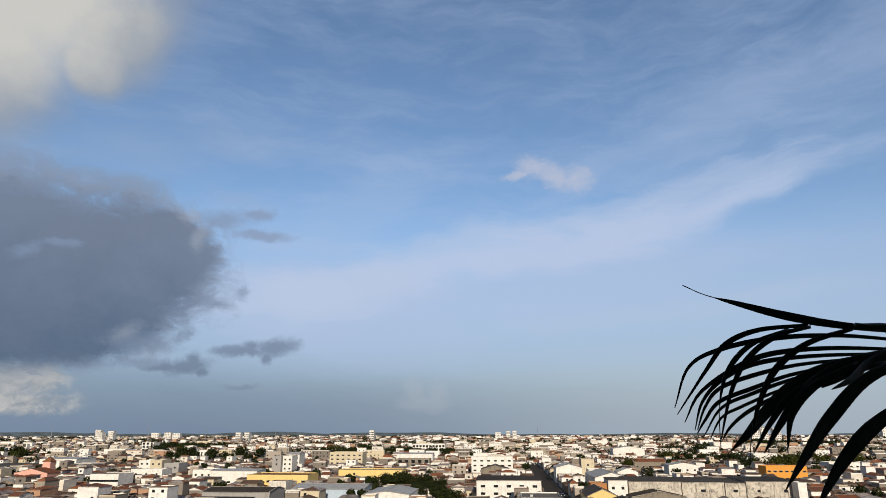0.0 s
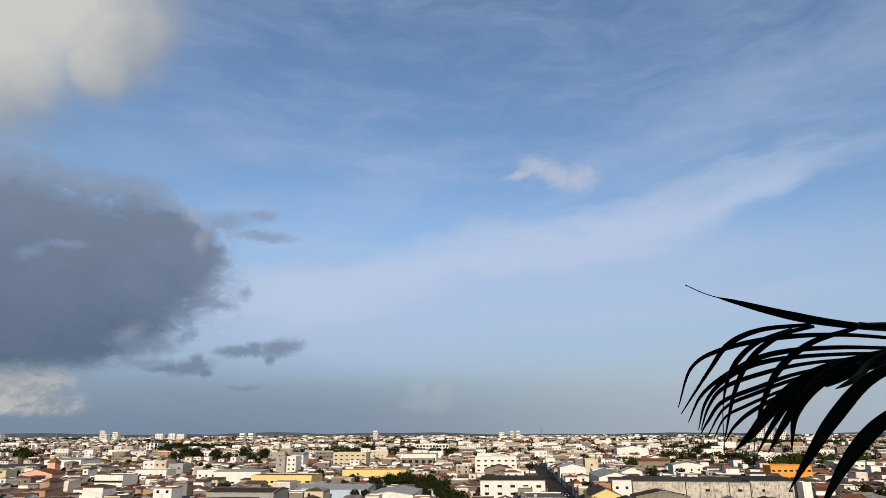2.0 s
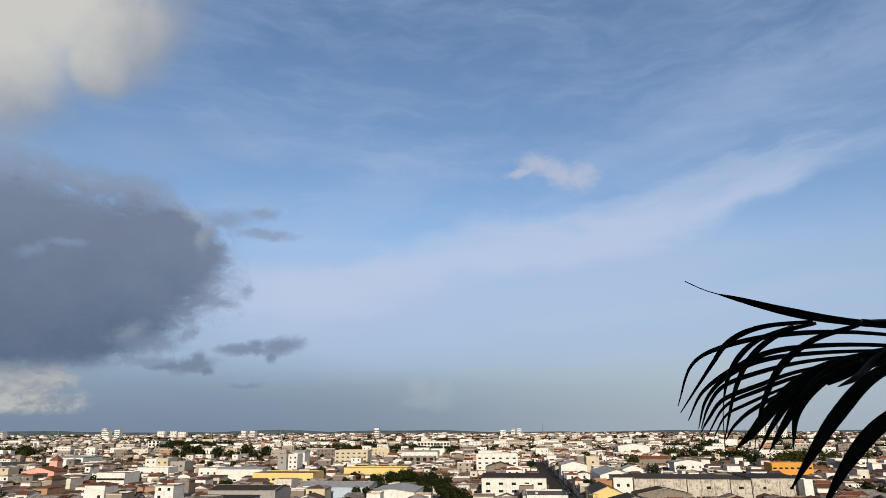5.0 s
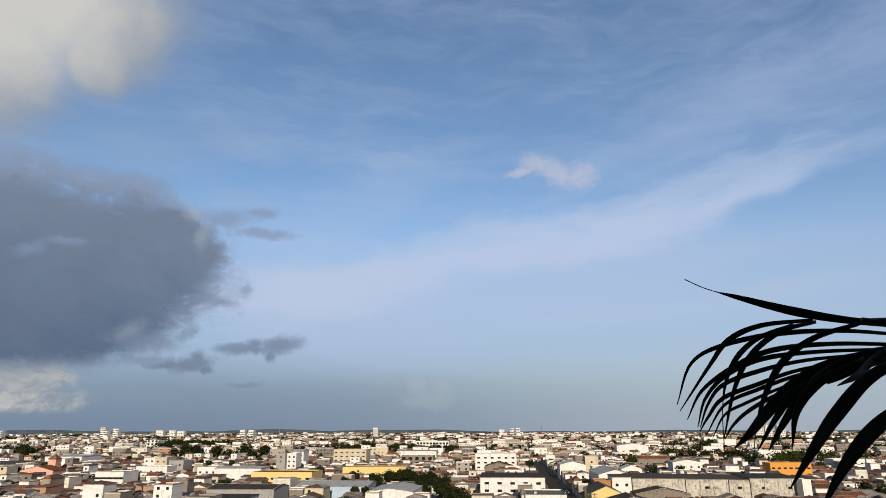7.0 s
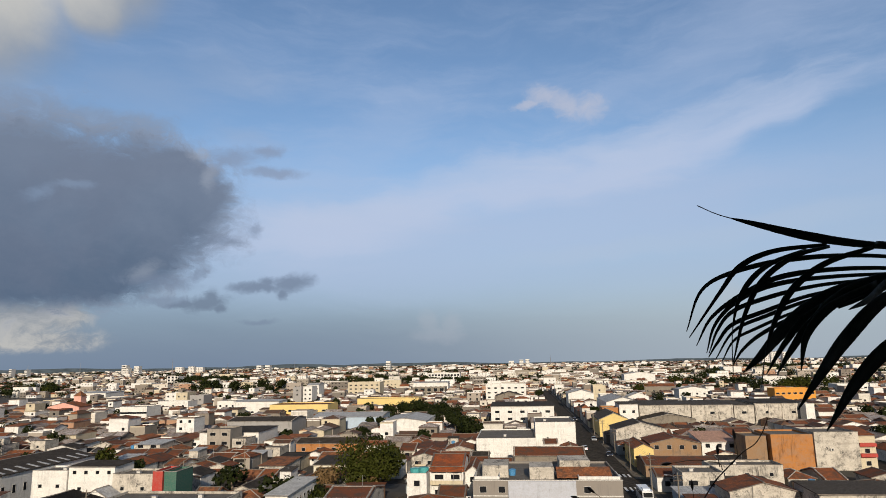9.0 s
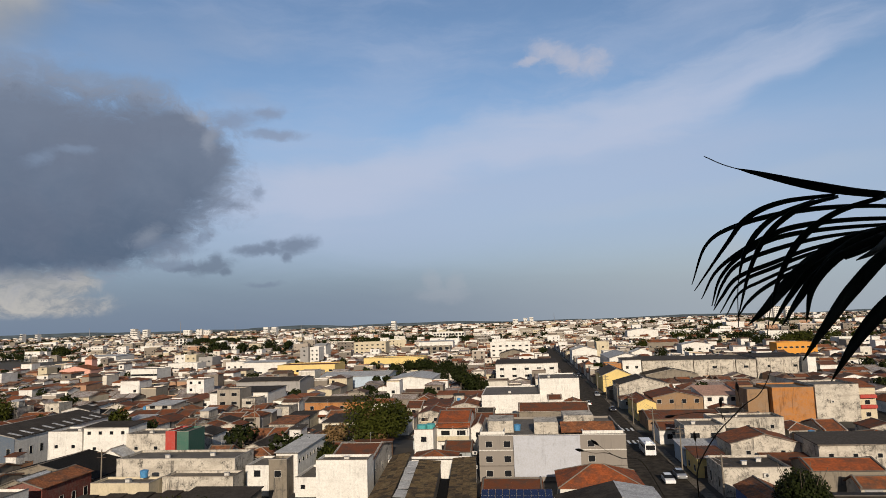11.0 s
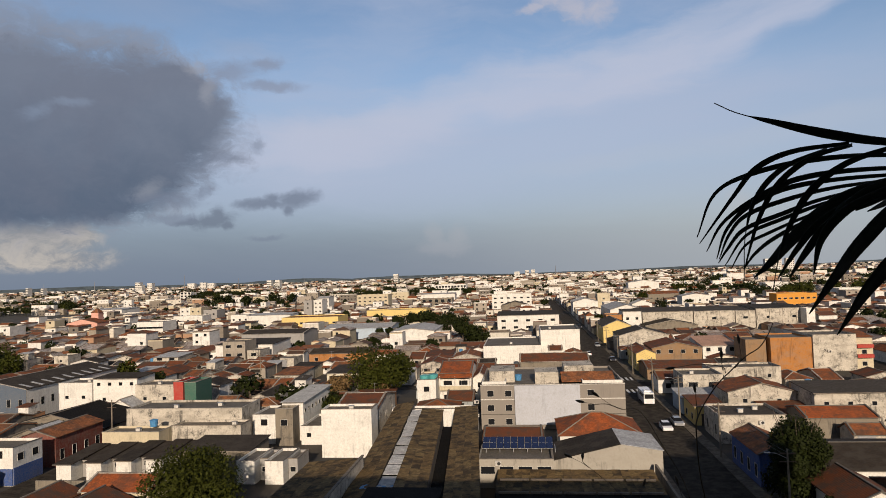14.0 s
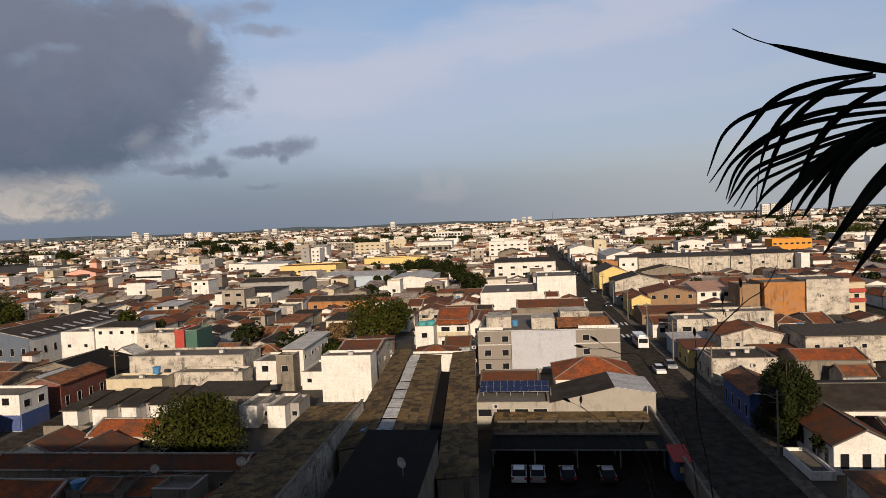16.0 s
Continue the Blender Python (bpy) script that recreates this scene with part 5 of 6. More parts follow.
for i, (x, y, r) in enumerate(((168, 711, 11), (185, 720, 10), (227, 821, 13), (245, 830, 12), (208, 639, 10), (190, 549, 9), (200, 560, 8), (335, 859, 12), (290, 664, 9), (95, 536, 7), (86, 416, 5), (-150, 405, 6), (-249, 955, 12), (-237, 1086, 12), (-392, 1118, 13), (-661, 806, 12), (-640, 815, 12), (-529, 689, 11), (-545, 700, 10), (-419, 714, 10), (-449, 837, 13), (-430, 845, 12), (-465, 850, 12), (-33, 325, 4.5), (-23, 262, 5), (-38, 292, 5))):
    tree(x, y, 6.5 + r * .55, r, leaf_dark if i % 3 else leaf_mid, 130 + i, "broad dark tree crown rising over the roofs", 1100, r * .085, "trees among the roofs")
for i in range(7):
    g = random.Random(90 + i)
    tree(205 + i * 14 + g.uniform(-4, 4), 560 + g.uniform(-30, 30), 13, 9, leaf_mid, 90 + i, "broad green tree among the houses", 700, .9)


# ---- vehicles ----
def wheel_mesh(r, w):
    s = Shape()
    s.tube([(-w / 2, 0, 0), (w / 2, 0, 0)], [r, r], 14)
    q = Shape()
    q.tube([(-w / 2 - .01, 0, 0), (w / 2 + .01, 0, 0)], [r * .55, r * .55], 10)
    return s.mesh("wheel", rubber), q.mesh("rim", steel)


def set_wheel(kind, parent, at):
    part("rim", kind[1], None, part("wheel", kind[0], None, parent, at=at))


WHEEL, BIG_WHEEL = wheel_mesh(.31, .2), wheel_mesh(.45, .26)


def car(x, y, z, turn, paint, label):
    """A hatchback, nose to its own -y."""
    e = thing("car", x, y, z, label, "car", "cars", turn)
    side = [(-2.0, .3), (-2.02, .65), (-1.85, .82), (-1.0, .95), (1.95, .98), (2.0, .6), (1.98, .3)]
    roof = [(-1.0, .95, .80), (-.35, 1.42, .62), (1.2, 1.46, .62), (1.9, .98, .78)]
    s = Shape()
    for a, b in zip(side, side[1:] + side[:1]):
        s.face([(-.85, *a), (.85, *a), (.85, *b), (-.85, *b)])
    s.face([(-.85, *p) for p in side][::-1]), s.face([(.85, *p) for p in side])
    s.face([(-.62, -.35, 1.43), (.62, -.35, 1.43), (.62, 1.2, 1.47), (-.62, 1.2, 1.47)])
    part("body", s, paint, e)
    for name, (a, b) in (("windscreen", roof[:2]), ("rear_window", roof[2:])):
        s = Shape()
        s.face([(-a[2], a[0], a[1]), (a[2], a[0], a[1]), (b[2], b[0], b[1]), (-b[2], b[0], b[1])])
        part(name, s, glass, e)
    for q in (-1, 1):
        s = Shape()
        s.face([(q * p[2], p[0], p[1]) for p in roof])
        part("side_window", s, glass, e)
    for q in (-.74, .74):
        for yy in (-1.25, 1.25):
            set_wheel(WHEEL, e, (q, yy, .31))
        s = Shape()
        s.box(q - .16, -2.05, .6, q + .16, -1.95, .75, 0, True, True)
        part("headlight", s, light_clear, e)
        s = Shape()
        s.box(q - .14, 1.95, .65, q + .14, 2.03, .9, 0, True, True)
        part("tail_light", s, light_red, e)
    return e


car(24.6, 121.5, .02, 0, car_white, "white hatchback driving on the street")
car(27.4, 125.0, .02, 0, car_silver, "silver hatchback parked beside the kerb")
car(27.0, 210.0, .02, 0, car_dark, "dark car parked beside the kerb")
car(21.0, 225.0, .02, 180, car_white, "white car parked beside the kerb")
car(26.8, 250.0, .02, 0, car_silver, "silver car parked beside the kerb")
car(21.0, 280.0, .02, 180, car_white, "white car on the street")
car(26.8, 330.0, .02, 0, car_dark, "dark car on the street")
for i, (x, p, w) in enumerate(((-1.3, car_white, "white"), (0.8, car_silver, "silver"), (4.2, car_dark, "dark"), (8.6, car_dark, "dark"))):
    car(x, 72.6, .012, 180, p, w + " car parked beside the carport")

bus = thing("bus", 25.6, 146.0, .02, "white minibus with dark windscreen on the street", "bus")
s = Shape()
s.box(-1.1, -3.9, .45, 1.1, 3.9, 1.5)
s.box(-1.08, -3.8, 1.5, 1.08, 3.85, 2.75, 0)
s.box(-.7, -2.5, 2.75, .7, -.5, 3.0)
part("body", s, car_white, bus)
s = Shape()
s.face([(-.95, -3.83, 1.5), (.95, -3.83, 1.5), (.92, -3.81, 2.45), (-.92, -3.81, 2.45)])
part("windscreen", s, glass, bus)
for q in (-1, 1):
    for i in range(5):
        s = Shape()
        s.box(min(q * 1.08, q * 1.1), -3.3 + i * 1.4, 1.65, max(q * 1.08, q * 1.1), -2.1 + i * 1.4, 2.35, 0, True, True)
        part("window", s, glass, bus)
    for yy in (-2.5, 2.4):
        set_wheel(BIG_WHEEL, bus, (q * .98, yy, .45))
    s = Shape()
    s.box(q * .8 - .15, -3.95, .7, q * .8 + .15, -3.88, .9, 0, True, True)
    part("headlight", s, light_clear, bus)

# kiosk with an awning at the gate
kiosk = thing("kiosk", 17.6, 73.5, 0.0, "small blue kiosk with red awning at the corner", "kiosk")
s = Shape()
s.box(-1.6, -1.4, 0, .0, 1.4, 2.3)
part("body", s, blue, kiosk)
s = Shape()
s.plate([(-1.9, -2.0, 2.4), (.2, -2.0, 2.4), (.2, 1.8, 3.0), (-1.9, 1.8, 3.0)], .08)
part("awning", s, red, kiosk)
s = Shape()
s.box(-1.1, -1.46, .9, -.4, -1.4, 1.6, 0, True, True)
part("sign", s, yellow, kiosk)

# ---- street lamps, poles, roof fittings ----
def pole(x, y, arm, label="concrete utility pole with cross arm"):
    e = thing("utility_pole", x, y, 0, label, "pole", "utility poles")
    s = Shape()
    s.tube([(0, 0, 0), (0, 0, 8.5)], [.16, .1], 8)
    part("pole", s, cement, e)
    s = Shape()
    s.box(-.9, -.06, 7.9, .9, .06, 8.05, 0, True, True)
    s.box(-.9, -.06, 7.0, .9, .06, 7.1, 0, True, True)
    part("cross_arm", s, dark_wood, e)
    s = Shape()
    s.tube([(0, 0, 7.4), (arm * 1.2, 0, 8.0), (arm * 2.2, 0, 8.1)], [.04, .035, .03], 6)
    s.box(min(arm * 1.9, arm * 2.5), -.14, 8.03, max(arm * 1.9, arm * 2.5), .14, 8.13, 0, True, True)
    part("lamp_arm", s, steel, e)


POLE_Y = [78, 104, 130, 156, 184, 212, 240, 268]
for y in POLE_Y:
    pole(29.1, y, -1)
for y in (112, 146, 180):
    pole(-78.2, y, 1)
for n in range(3):
    w = thing("power_cable", 29.1 + (-.7, 0, .7)[n], 78, 0, "thin black overhead cable between poles", "cable", "overhead cables")
    for a, b in zip(POLE_Y, POLE_Y[1:]):
        s = Shape()
        s.tube([(0, a - 78 + (b - a) * k / 6, 8.1 - .5 * math.sin(math.pi * k / 6)) for k in range(7)], [.018] * 7, 4)
        part("cable", s, dark_metal, w)


def tank(x, y, z, mat, label, r=.75):
    e = thing("water_tank", x, y, z, label, "water tank", "water tanks")
    s = Shape()
    s.tube([(0, 0, 0), (0, 0, .1), (0, 0, 1.1)], [r * .85, r * .88, r], 16)
    part("barrel", s, mat, e)
    s = Shape()
    s.tube([(0, 0, 1.1), (0, 0, 1.16), (0, 0, 1.3)], [r * 1.05, r * 1.05, r * .3], 16)
    part("lid", s, mat, e)


def dish(x, y, z, turn, label="white satellite dish on a short mast"):
    e = thing("satellite_dish", x, y, z, label, "satellite dish", "satellite dishes", turn)
    s = Shape()
    s.tube([(0, 0, 0), (0, 0, 1.0)], [.03, .03], 6)
    part("mast", s, steel, e)
    s = Shape()
    for i in range(14):
        a, b = 2 * math.pi * i / 14, 2 * math.pi * (i + 1) / 14
        for r0, r1 in ((0, .24), (.24, .48)):
            q = [(r * math.cos(w), -.35 * r * r - .05, 1.2 + r * math.sin(w)) for r, w in ((r0, a), (r1, a), (r1, b), (r0, b))]
            s.face(q if r0 else q[1:])
    part("bowl", s, frame_white, e)
    s = Shape()
    s.tube([(0, 0, .7), (0, -.7, 1.15)], [.015, .015], 5)
    part("feed_arm", s, dark_metal, e)


for x, y, z, m in ((-23.2, 142.6, 6.15, tank_teal), (-21.4, 143.5, 6.15, tank_teal), (-66.0, 106, 4.9, tank_blue), (-45.85, 58.65, 4.0, tank_blue), (-2, 130, 7.95, tank_blue), (11.5, 119, 0, tank_blue)):
    tank(x, y, z, m, "round teal plastic water tank on a flat roof" if m is tank_teal else "round blue plastic water tank on a flat roof", 1.1 if m is tank_teal else .7)
dish(-27.9, 58, 6.35, 20)
dish(-10.5, 51, 9.0, -30)
dish(-39.4, 61.9, 4.0, 15)
dish(14, 128, 7.95, 10)

def aerial(x, y, z):
    e = thing("roof_antenna", x, y, z, "thin metal television antenna on a roof", "antenna", "roof antennas")
    s = Shape()
    s.tube([(0, 0, -.3), (0, 0, 2.6)], [.03, .025], 5)
    part("mast", s, steel, e)
    s = Shape()
    s.tube([(-.7, 0, 2.4), (.7, .2, 2.4)], [.018, .018], 4)
    for i in range(5):
        s.tube([(-.6 + i * .3, -.3 + .05 * i, 2.41), (-.6 + i * .3, .4 - .05 * i, 2.41)], [.012, .012], 4)
    part("boom", s, steel, e)


# ---- the rest of the town ----
dice = random.Random(11)


def lots(x0, y0, x1, y1, small, out):
    """Cuts a block into lots, unevenly."""
    w, d = x1 - x0, y1 - y0
    if w < small * 1.7 and d < small * 2.2:
        out.append((x0, y0, x1, y1))
        return
    f = dice.uniform(.36, .64)
    if w * 1.25 > d:
        lots(x0, y0, x0 + w * f, y1, small, out), lots(x0 + w * f, y0, x1, y1, small, out)
    else:
        lots(x0, y0, x1, y0 + d * f, small, out), lots(x0, y0 + d * f, x1, y1, small, out)


def blocks(ya, yb):
    xs = sorted(LANES_X)
    ys = [46.0] + LANES_Y
    for xa, xb in zip(xs, xs[1:]):
        for y0, y1 in zip(ys, ys[1:]):
            if y0 < yb and y1 > ya:
                e0, e1 = (6.5 if xa == 23.5 else 4.2), (6.2 if xb == 23.5 else 4.2)
                yield xa + e0, y0 + 3.4, xb - e1, y1 - 3.4


def in_view(x, y, margin=4.0):
    a = math.degrees(math.atan2(x, y))
    return -45 - margin < a < 31 + margin


LABELS = {"flat": "plastered house with flat roof and parapet", "gable_y": "plastered house with gabled roof", "gable_x": "plastered house with pitched roof",
          "shed": "plastered house with lean-to sheet roof", "hip": "plastered house with hipped clay tile roof"}
made = 0
far_w, far_r, far_g, far_e = Shape(), Shape(), Shape(), Shape()
yards = []


def stuff_house(cx, cy, w, d, h, kind, rise, windows=True):
    made_of = [(walls(w, d, h, kind, rise), far_w), (roof_shape(w, d, h, kind, rise), far_r)]
    if windows and kind != "hip":
        made_of.append((edging(w, d, h, kind, rise), far_e))
    for src, dst in made_of:
        n = len(dst.v)
        dst.v += [(a + cx, b + cy, c) for a, b, c in src.v]
        dst.f += [tuple(n + i for i in f) for f in src.f]
        dst.m += [0] * len(src.f)
    if windows:
        for k in range(int(h // 3)):
            n = max(1, int(w // 3.4))
            for i in range(n):
                if dice.random() < .75:
                    x, z = cx - w / 2 + w * (i + .5) / n, 1.1 + 2.9 * k
                    far_g.box(x - .6, cy - d / 2 - .05, z, x + .6, cy - d / 2 + .02, z + 1.1, 0, True, True)


def chosen(h):
    k = dice.random()
    if h > 5.5 and k < .6:
        return "flat", slab
    if k < .30:
        return "gable_y", dice.choice((tile_x, tile_x, tile_x, tile_x, sheet_x))
    if k < .66:
        return "gable_x", dice.choice((tile_y, tile_y, tile_y, tile_y, sheet_y))
    if k < .76:
        return "hip", tile_x
    if k < .9:
        return "shed", dice.choice((sheet_x, light_sheet, white_sheet, tile_y))
    return "flat", slab


def clutter(e, w, d, h, kind):
    """A roof room or a lean-to of sheets, as many houses have."""
    k = dice.random()
    s = Shape()
    if kind == "flat" and k < .5:
        a, b = dice.uniform(1.2, w * .3), dice.uniform(1.2, d * .3)
        x, y = dice.uniform(-.2, .2) * w, dice.uniform(-.1, .25) * d
        s.box(x - a, y - b, h - .42, x + a, y + b, h + 1.7)
        part("roof_room", s, worn if k < .25 else mixed, e)
        s = Shape()
        s.plate([(x - a - .3, y - b - .4, h + 1.75), (x + a + .3, y - b - .4, h + 1.75), (x + a + .3, y + b + .3, h + 2.1), (x - a - .3, y + b + .3, h + 2.1)], .08)
        part("roof_cover", s, dice.choice((sheet_x, tile_y, light_sheet)), e)
    elif k < .65:
        a = dice.uniform(.35, .9) * w / 2
        x = dice.uniform(-1, 1) * (w / 2 - a)
        z = min(h - .5, 2.9)
        s.plate([(x - a, -d / 2 - 1.5, z - .4), (x + a, -d / 2 - 1.5, z - .4), (x + a, -d / 2, z), (x - a, -d / 2, z)], .06)
        part("awning", s, dice.choice((sheet_x, tile_y, sheet_x)), e)


cells = []
for bx0, by0, bx1, by1 in blocks(46, 640):
    lots(bx0, by0, bx1, by1, 6.2 if by0 < 200 else 5.8, cells)
cells.sort(key=lambda c: c[1])
for x0, y0, x1, y1 in cells:
    cx, cy = (x0 + x1) / 2, (y0 + y1) / 2
    if not in_view(cx, cy):
        continue
    x0, x1, y0, y1 = x0 + dice.uniform(0, .5), x1 - dice.uniform(0, .5), y0 + dice.uniform(0, .4), y1 - dice.uniform(.1, 1.1)
    k, near = dice.random(), dice.random()
    h = dice.uniform(2.7, 3.5) if k < (.84 if cy < 250 else .72) else dice.uniform(5.0, 6.4) if k < .975 else dice.uniform(8.2, 9.2)
    if cy < 172 or (cx > 28 and cy < 292):
        h = min(h, 3.3)
    kind, roof = chosen(h)
    rise = min(1.5, dice.uniform(.18, .30) * ((x1 - x0) if kind == "gable_y" else (y1 - y0)) / 2 + .2) if kind != "shed" else .6
    if -76 < cx < -28 and cy < 100:
        continue
    if not free(x0, y0, x1, y1):
        # shrink towards the free side once
        x0, x1, y0, y1 = x0 + 2.2, x1 - 2.2, y0 + 2.2, y1 - 2.2
        if x1 - x0 < 3 or y1 - y0 < 3 or not free(x0, y0, x1, y1):
            continue
    if near < .05:
        yards.append((cx, cy))
        continue
    if made < 205:
        made += 1
        n = max(1, int((x1 - x0) // 3.2))
        rows = [(1.2 + 2.9 * q, n) for q in range(1 if h < 5 else 2 if h < 8 else 3) ]
        e = house(x0, x1, y0, y1 - y0, h, mixed if dice.random() < .72 else worn, roof, kind, rise, LABELS[kind], wins=rows, group="town houses", pane=dice.choice((WIN, WIN_SMALL, WIN_WIDE)))
        part("door", dice.choice((DOOR, DOOR, SHUTTER)), None, e, at=((x1 - x0) * dice.uniform(-.25, .25), -(y1 - y0) / 2 - .01, 0))
        if dice.random() < .14:
            aerial(cx, (y0 + y1) / 2, h + (rise if kind != "flat" else -.3) * (.5 if kind == "shed" else 1.0))
        clutter(e, x1 - x0, y1 - y0, h, kind)
        if kind == "flat" and dice.random() < .3:
            tank(cx, cy, h - .4, tank_blue, "blue plastic water tank on a flat roof", .65)
    else:
        stuff_house(cx, (y0 + y1) / 2, x1 - x0, y1 - y0, h, kind, rise)

far_trees = Shape()


def far_tree(x, y, h, r, n, k):
    lobes = [(dice.uniform(-.6, .6) * r, dice.uniform(-.6, .6) * r, h - r * dice.uniform(.4, .9), r * dice.uniform(.35, .6)) for _ in range(5)]
    far_trees.tube([(x, y, 0), (x, y, h - r)], [.25, .15], 5)
    for i in range(n):
        a, b, c, q = lobes[i % 5]
        d = Vector((dice.gauss(0, 1), dice.gauss(0, 1), dice.gauss(0, .8))).normalized() * q
        u = Vector((dice.gauss(0, 1), dice.gauss(0, 1), dice.gauss(0, 1))).normalized() * k
        v = u.cross(d).normalized() * k * .7
        p = Vector((x + a, y + b, c)) + d
        far_trees.face([p - u, p - v, p + u, p + v])


for cx, cy in yards:
    far_tree(cx, cy, dice.uniform(5, 8), dice.uniform(2.5, 4.0), 260, .55)

def tiny_house(x, y, w, d, h, rise, along):
    """A far house: four walls, two gables and a two-slope roof."""
    a, b, c, e = x - w / 2, y - d / 2, x + w / 2, y + d / 2
    far_w.box(a, b, 0, c, e, h, 0, False)
    o = .4
    if along:
        far_w.face([(a, b, h), (a, y, h + rise), (a, e, h)]), far_w.face([(c, b, h), (c, e, h), (c, y, h + rise)])
        far_r.face([(a - o, b - o, h - .1), (c + o, b - o, h - .1), (c + o, y, h + rise), (a - o, y, h + rise)])
        far_r.face([(a - o, y, h + rise), (c + o, y, h + rise), (c + o, e + o, h - .1), (a - o, e + o, h - .1)])
    else:
        far_w.face([(a, b, h), (c, b, h), (x, b, h + rise)])
        far_r.face([(a - o, b - o, h - .1), (x, b - o, h + rise), (x, e + o, h + rise), (a - o, e + o, h - .1)])
        far_r.face([(x, b - o, h + rise), (c + o, b - o, h - .1), (c + o, e + o, h - .1), (x, e + o, h + rise)])


HEROES = [q for q in TAKEN if q[1] > 600]
# beyond the mapped streets: an uneven spread of roofs with green between them
for d0, d1, cell, big in ((640, 1100, 10.0, 1.0), (1100, 1900, 15.0, 1.2), (1900, 4200, 28, 1.7)):
    y = d0
    while y < d1:
        x = -y * 1.05
        while x < y * .68:
            px, py = x + dice.uniform(-.35, .35) * cell, y + dice.uniform(-.35, .35) * cell
            green_here = noise.noise((px * .004, py * .004, 2.0)) + .35 * noise.noise((px * .02, py * .02, 5.0))
            if any(a < px < c and b < py < d for a, b, c, d in HEROES):
                x += cell
                continue
            if green_here > .25 or dice.random() < .06:
                if dice.random() < .62:
                    far_tree(px, py, dice.uniform(5, 9) * (1 + .2 * big), dice.uniform(3.5, 5.5) * big, 60, 1.0 * big)
            else:
                w, d = cell * dice.uniform(.5, .95), cell * dice.uniform(.45, .8)
                k = dice.random()
                if k > .93 and y < 1500:
                    w *= dice.uniform(1.3, 2.4)
                h = dice.uniform(2.4, 3.2) if k < .70 else dice.uniform(4.8, 6.6) if k < .97 else dice.uniform(8, 12)
                if h > 5 and k > .8:
                    stuff_house(px, py, w, d, h * (1 + .1 * big), "flat", 0, y < 1100)
                else:
                    tiny_house(px, py, w, d, h * (1 + .1 * big), dice.uniform(.9, 1.9) * big, dice.random() < .65)
                    for q in (-.28, .22):
                        if y < 1100 and dice.random() < .7:
                            far_g.box(px + q * w - .55, py - d / 2 - .06, 1.0, px + q * w + .55, py - d / 2 + .02, 2.2)
            x += cell
        y += cell
tagged(part("far_house_walls", far_w, mixed_far), "countless small white and cream town houses", "houses", kind="stuff")
tagged(part("far_house_roofs", far_r, roof_far), "countless clay tile and sheet roofs", "roofs", kind="stuff")
tagged(part("far_roof_edges", far_e, edge_coat[0]), "pale mortar copings and ridge caps of far roofs", "roof edges", kind="stuff")
tagged(part("far_house_windows", far_g, glass), "dark windows of the far houses", "windows", kind="stuff")
tagged(part("far_trees", far_trees, leaf_dark), "dark green trees scattered among the houses", "trees", kind="stuff")

# ---- the building that the view is from ----
shell = Shape()
shell.box(-20, -22, 0, 34, 1.9, 28.3)
shell.box(-20, -22, 28.3, -4.0, 1.9, 31.6)
shell.box(-4.0, -22, 28.3, 5.0, -4.0, 31.5)
shell.box(5.0, -22, 28.3, 34, 1.9, 31.6)
# unseen wings, placed to cast shade on the near roofs and street
shell.box(-54.0, -22, 0, -20.0, 1.9, 28.5)
shell.box(34.0, -22, 0, 43.0, 1.9, 36.0)
tagged(part("wall_south", shell, beige), "body of a tall beige apartment building", "building", kind="structure")
# ceiling added out of view, to keep the balcony and palm dark
top = Shape()
top.box(-4.0, -22, 31.5, 5.0, 0.5, 31.75, 0, True, True)
tagged(part("ceiling", top, beige), "plain ceiling added over the balcony, out of view", "ceiling", kind="structure")
rail = Shape()
rail.box(-4.0, 1.75, 28.3, 5.0, 1.88, 29.05)
tagged(part("balcony_parapet", rail, beige), "low plastered balcony parapet", "parapet", kind="structure")

# ---- potted palm ----
palm = thing("potted_palm", 1.75, 1.15, 28.3, "areca palm with arching dark green fronds in a clay pot", "palm")
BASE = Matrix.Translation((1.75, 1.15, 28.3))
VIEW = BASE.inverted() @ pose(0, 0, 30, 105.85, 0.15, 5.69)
s = Shape()
s.tube([(0, 0, 0), (0, 0, .05), (0, 0, .36), (0, 0, .40), (0, 0, .40), (0, 0, .34)], [.15, .16, .21, .23, .20, .19], 20)
part("pot", s, plain("clay_pot", (0.30, 0.13, 0.07), 0.8), palm, "terracotta pot")


def spline(points, n):
    """A smooth curve through the points."""
    q = [2 * points[0] - points[1], *points, 2 * points[-1] - points[-2]]
    out = []
    for i in range(1, len(q) - 2):
        for k in range(n):
            t = k / n
            out.append(.5 * (2 * q[i] + (q[i + 1] - q[i - 1]) * t + (2 * q[i - 1] - 5 * q[i] + 4 * q[i + 1] - q[i + 2]) * t * t + (3 * q[i] - q[i - 1] - 3 * q[i + 1] + q[i + 2]) * t ** 3))
    return out + [points[-1]]


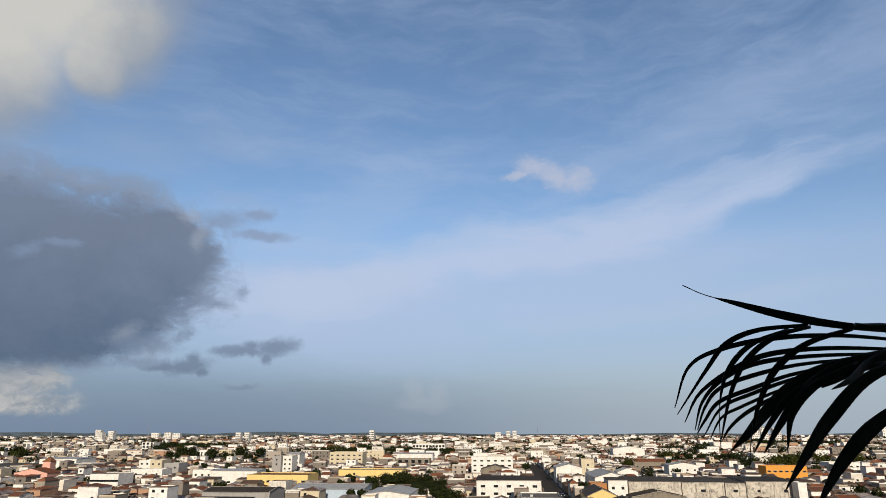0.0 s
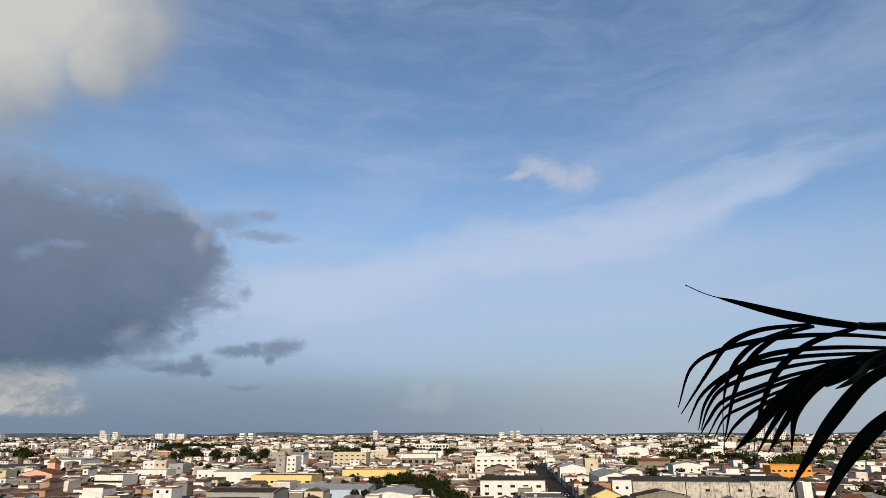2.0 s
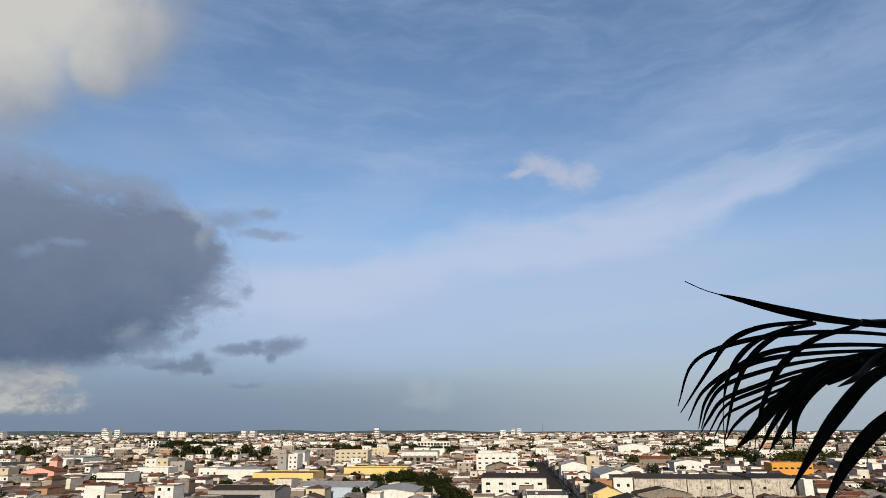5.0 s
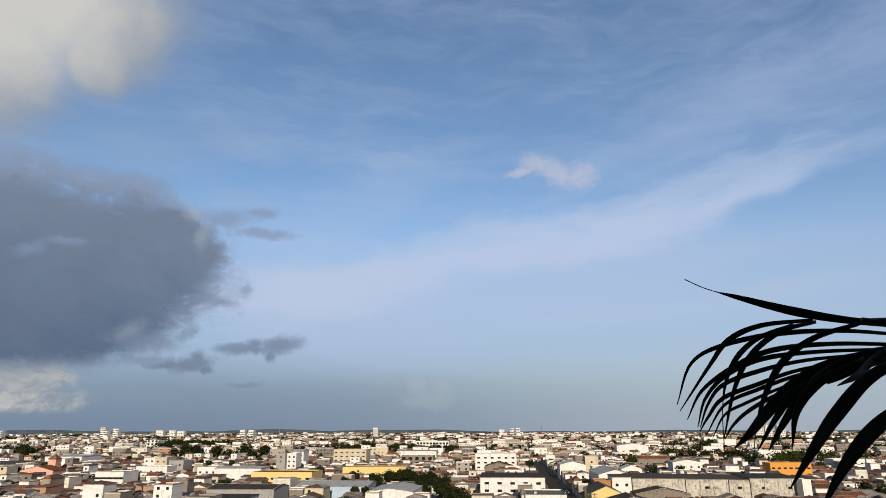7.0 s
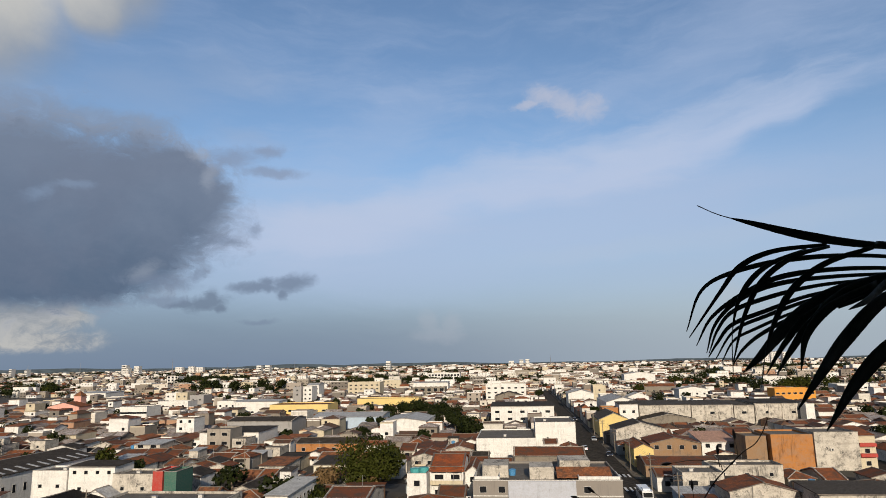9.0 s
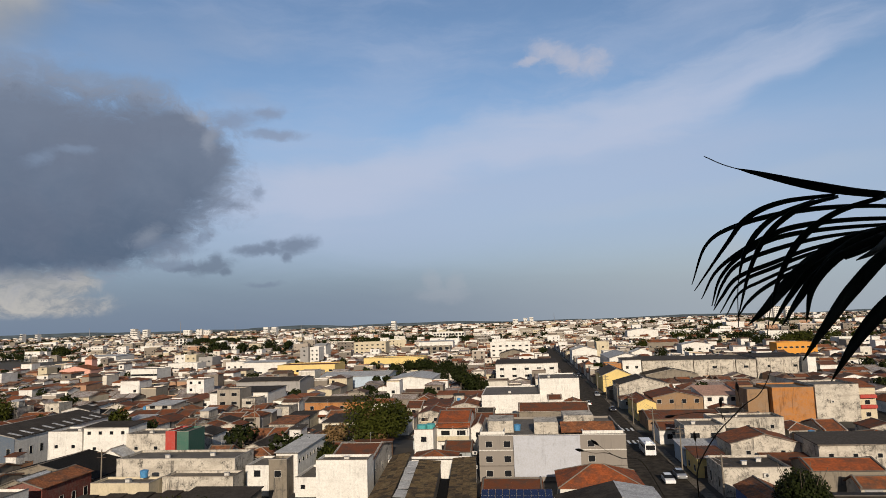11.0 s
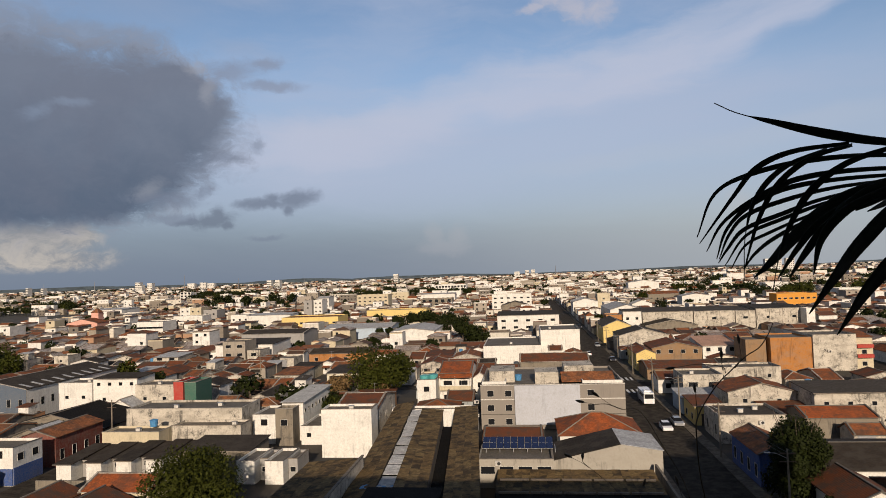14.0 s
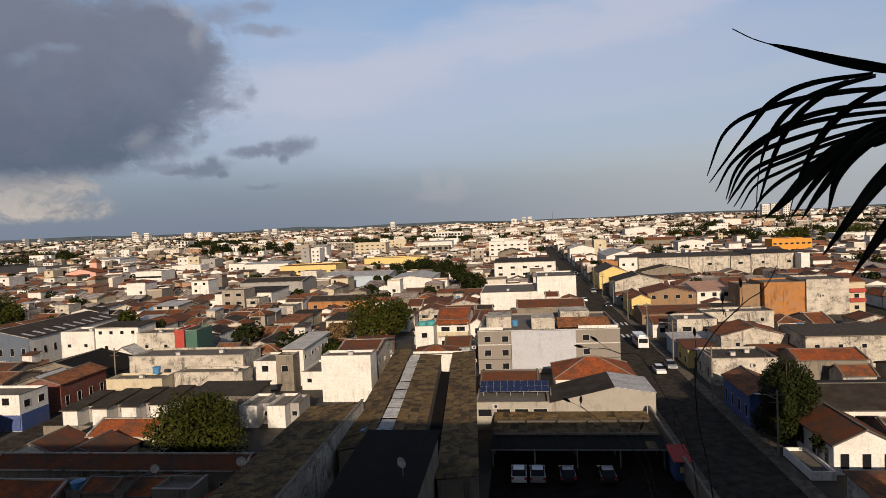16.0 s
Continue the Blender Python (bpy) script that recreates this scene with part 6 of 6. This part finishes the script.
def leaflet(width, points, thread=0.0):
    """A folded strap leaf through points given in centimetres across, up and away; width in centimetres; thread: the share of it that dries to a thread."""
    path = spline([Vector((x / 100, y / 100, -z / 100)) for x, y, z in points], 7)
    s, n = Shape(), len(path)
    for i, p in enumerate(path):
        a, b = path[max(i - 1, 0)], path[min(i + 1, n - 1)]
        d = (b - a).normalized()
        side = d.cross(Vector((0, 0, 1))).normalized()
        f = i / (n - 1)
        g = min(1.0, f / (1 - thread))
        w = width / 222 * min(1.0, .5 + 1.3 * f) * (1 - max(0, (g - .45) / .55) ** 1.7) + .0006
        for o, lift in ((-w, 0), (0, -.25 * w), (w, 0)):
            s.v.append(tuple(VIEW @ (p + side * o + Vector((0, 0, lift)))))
    for i in range(n - 1):
        for k in (0, 1):
            s.f.append((i * 3 + k, i * 3 + k + 1, i * 3 + k + 4, i * 3 + k + 3))
            s.m.append(0)
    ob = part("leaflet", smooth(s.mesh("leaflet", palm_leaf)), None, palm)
    thick = ob.modifiers.new("thickness", "SOLIDIFY")
    thick.thickness = 0.0007


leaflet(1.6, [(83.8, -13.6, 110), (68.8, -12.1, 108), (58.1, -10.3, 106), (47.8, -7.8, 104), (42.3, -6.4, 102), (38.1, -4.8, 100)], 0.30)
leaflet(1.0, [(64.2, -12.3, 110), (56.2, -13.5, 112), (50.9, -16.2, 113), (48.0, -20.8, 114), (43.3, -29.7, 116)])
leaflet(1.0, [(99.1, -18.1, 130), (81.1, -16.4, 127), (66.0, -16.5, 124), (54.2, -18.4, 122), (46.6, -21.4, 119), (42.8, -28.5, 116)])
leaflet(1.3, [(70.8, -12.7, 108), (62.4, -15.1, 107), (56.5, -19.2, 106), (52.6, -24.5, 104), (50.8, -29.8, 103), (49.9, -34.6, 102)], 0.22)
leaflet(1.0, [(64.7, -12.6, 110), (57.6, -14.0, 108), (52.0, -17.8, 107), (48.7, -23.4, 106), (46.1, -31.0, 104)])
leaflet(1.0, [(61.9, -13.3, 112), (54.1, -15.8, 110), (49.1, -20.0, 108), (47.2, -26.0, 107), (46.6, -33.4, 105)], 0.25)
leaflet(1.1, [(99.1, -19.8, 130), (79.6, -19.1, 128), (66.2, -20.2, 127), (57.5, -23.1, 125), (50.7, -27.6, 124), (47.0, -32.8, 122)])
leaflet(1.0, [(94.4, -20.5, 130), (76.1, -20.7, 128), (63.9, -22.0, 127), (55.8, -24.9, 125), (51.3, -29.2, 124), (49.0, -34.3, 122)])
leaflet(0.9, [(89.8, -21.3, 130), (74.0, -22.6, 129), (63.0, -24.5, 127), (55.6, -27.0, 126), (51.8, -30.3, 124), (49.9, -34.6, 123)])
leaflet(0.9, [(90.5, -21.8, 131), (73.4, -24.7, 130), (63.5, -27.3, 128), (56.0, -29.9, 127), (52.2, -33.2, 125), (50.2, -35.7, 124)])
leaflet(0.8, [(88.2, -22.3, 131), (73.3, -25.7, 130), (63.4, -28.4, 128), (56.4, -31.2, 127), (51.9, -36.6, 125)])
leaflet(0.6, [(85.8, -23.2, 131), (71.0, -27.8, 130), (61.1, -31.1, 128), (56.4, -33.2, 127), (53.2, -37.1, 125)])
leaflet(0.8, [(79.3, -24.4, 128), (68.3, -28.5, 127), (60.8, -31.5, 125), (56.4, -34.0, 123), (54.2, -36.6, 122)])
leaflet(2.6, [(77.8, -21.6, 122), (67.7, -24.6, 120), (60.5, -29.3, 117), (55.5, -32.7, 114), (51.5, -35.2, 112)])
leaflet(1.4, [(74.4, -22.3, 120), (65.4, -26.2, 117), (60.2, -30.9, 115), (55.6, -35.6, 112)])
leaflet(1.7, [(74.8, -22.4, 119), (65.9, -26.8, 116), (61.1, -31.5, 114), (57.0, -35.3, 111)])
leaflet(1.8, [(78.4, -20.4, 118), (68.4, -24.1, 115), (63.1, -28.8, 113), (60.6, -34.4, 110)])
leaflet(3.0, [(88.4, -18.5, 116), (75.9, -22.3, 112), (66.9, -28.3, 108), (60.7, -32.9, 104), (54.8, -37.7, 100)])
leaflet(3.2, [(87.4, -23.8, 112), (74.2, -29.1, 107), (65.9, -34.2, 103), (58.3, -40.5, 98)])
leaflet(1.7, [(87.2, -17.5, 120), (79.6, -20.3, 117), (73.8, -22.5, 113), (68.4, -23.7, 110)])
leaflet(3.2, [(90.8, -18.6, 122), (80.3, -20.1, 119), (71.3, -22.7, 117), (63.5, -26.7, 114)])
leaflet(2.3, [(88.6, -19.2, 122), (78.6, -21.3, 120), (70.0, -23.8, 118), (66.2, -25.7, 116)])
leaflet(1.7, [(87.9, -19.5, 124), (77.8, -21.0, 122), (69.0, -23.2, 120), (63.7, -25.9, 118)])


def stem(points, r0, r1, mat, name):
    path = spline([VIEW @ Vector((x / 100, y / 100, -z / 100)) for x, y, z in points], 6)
    s = Shape()
    s.tube([tuple(p) for p in path], [r0 + (r1 - r0) * i / (len(path) - 1) for i in range(len(path))], 8)
    part(name, smooth(s.mesh(name, mat)), None, palm)


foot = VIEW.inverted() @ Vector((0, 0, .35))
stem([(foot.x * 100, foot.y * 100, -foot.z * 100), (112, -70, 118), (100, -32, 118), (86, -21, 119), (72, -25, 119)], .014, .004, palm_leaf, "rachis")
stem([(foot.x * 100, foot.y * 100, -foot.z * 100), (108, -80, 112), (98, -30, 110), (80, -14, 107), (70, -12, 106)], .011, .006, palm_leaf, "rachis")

# ---- dry stalks in the planter outside the parapet ----
box = Shape()
box.box(-1.0, 1.9, 28.2, 2.6, 2.5, 28.85)
tagged(part("planter_ledge", box, cement), "cement planter ledge outside the parapet", "planter", kind="structure")
stalks = thing("dry_plant", 0.9, 2.2, 28.75, "bare dark dry flower stalks in the planter", "plant")


def twig(name, points):
    """A thin stalk through points in centimetres from the eye's first place, with a bud at its end."""
    path = spline([Vector((x / 100 - .9, y / 100 - 2.2, z / 100 + 1.25)) for x, y, z in points], 5)
    n = len(path)
    r = .0024 if name == "main" else .0013
    s = Shape()
    s.tube([tuple(p) for p in path], [r * (1.25 - .75 * i / (n - 1)) for i in range(n)], 6)
    if name != "main":
        d = (path[-1] - path[-2]).normalized()
        e = path[-1]
        s.tube([tuple(e + d * k) for k in (-.005, .003, .011, .02, .028)], [.0015, .004, .0055, .004, .001], 7)
    part("stalk", smooth(s.mesh("stalk", stalk_coat)), None, stalks)


twig("main", [(64, 238, -118), (62, 242, -93), (58, 238, -76), (55, 229, -59), (55, 226, -51), (60, 223, -41), (64, 219, -35), (68, 216, -30), (71, 213, -27), (73, 211, -23), (74, 209, -19)])
twig("twig", [(63, 221, -36), (62, 221, -34), (55, 221, -33), (47, 221, -34)])
twig("twig", [(65, 218, -34), (67, 218, -31), (67, 219, -26)])
twig("twig", [(55, 226, -51), (55, 227, -47), (55, 228, -43)])
twig("twig", [(62, 220, -35), (62, 221, -33), (62, 221, -31)])
twig("low", [(60, 236, -118), (53, 235, -80), (45, 234, -63), (38, 234, -51), (31, 229, -49), (27, 228, -47), (23, 227, -44)])
twig("twig", [(31, 229, -49), (26, 228, -47), (22, 228, -47), (18, 227, -46)])
twig("low", [(44, 232, -118), (37, 227, -87), (29, 228, -77), (23, 226, -71), (18, 226, -67), (13, 225, -64)])
twig("twig", [(19, 227, -68), (17, 226, -66), (17, 227, -65)])
twig("low", [(46, 236, -118), (41, 236, -91), (38, 233, -83), (36, 231, -79), (37, 230, -75)])
twig("low", [(58, 238, -118), (56, 238, -91), (52, 234, -84), (50, 232, -79), (49, 233, -75)])
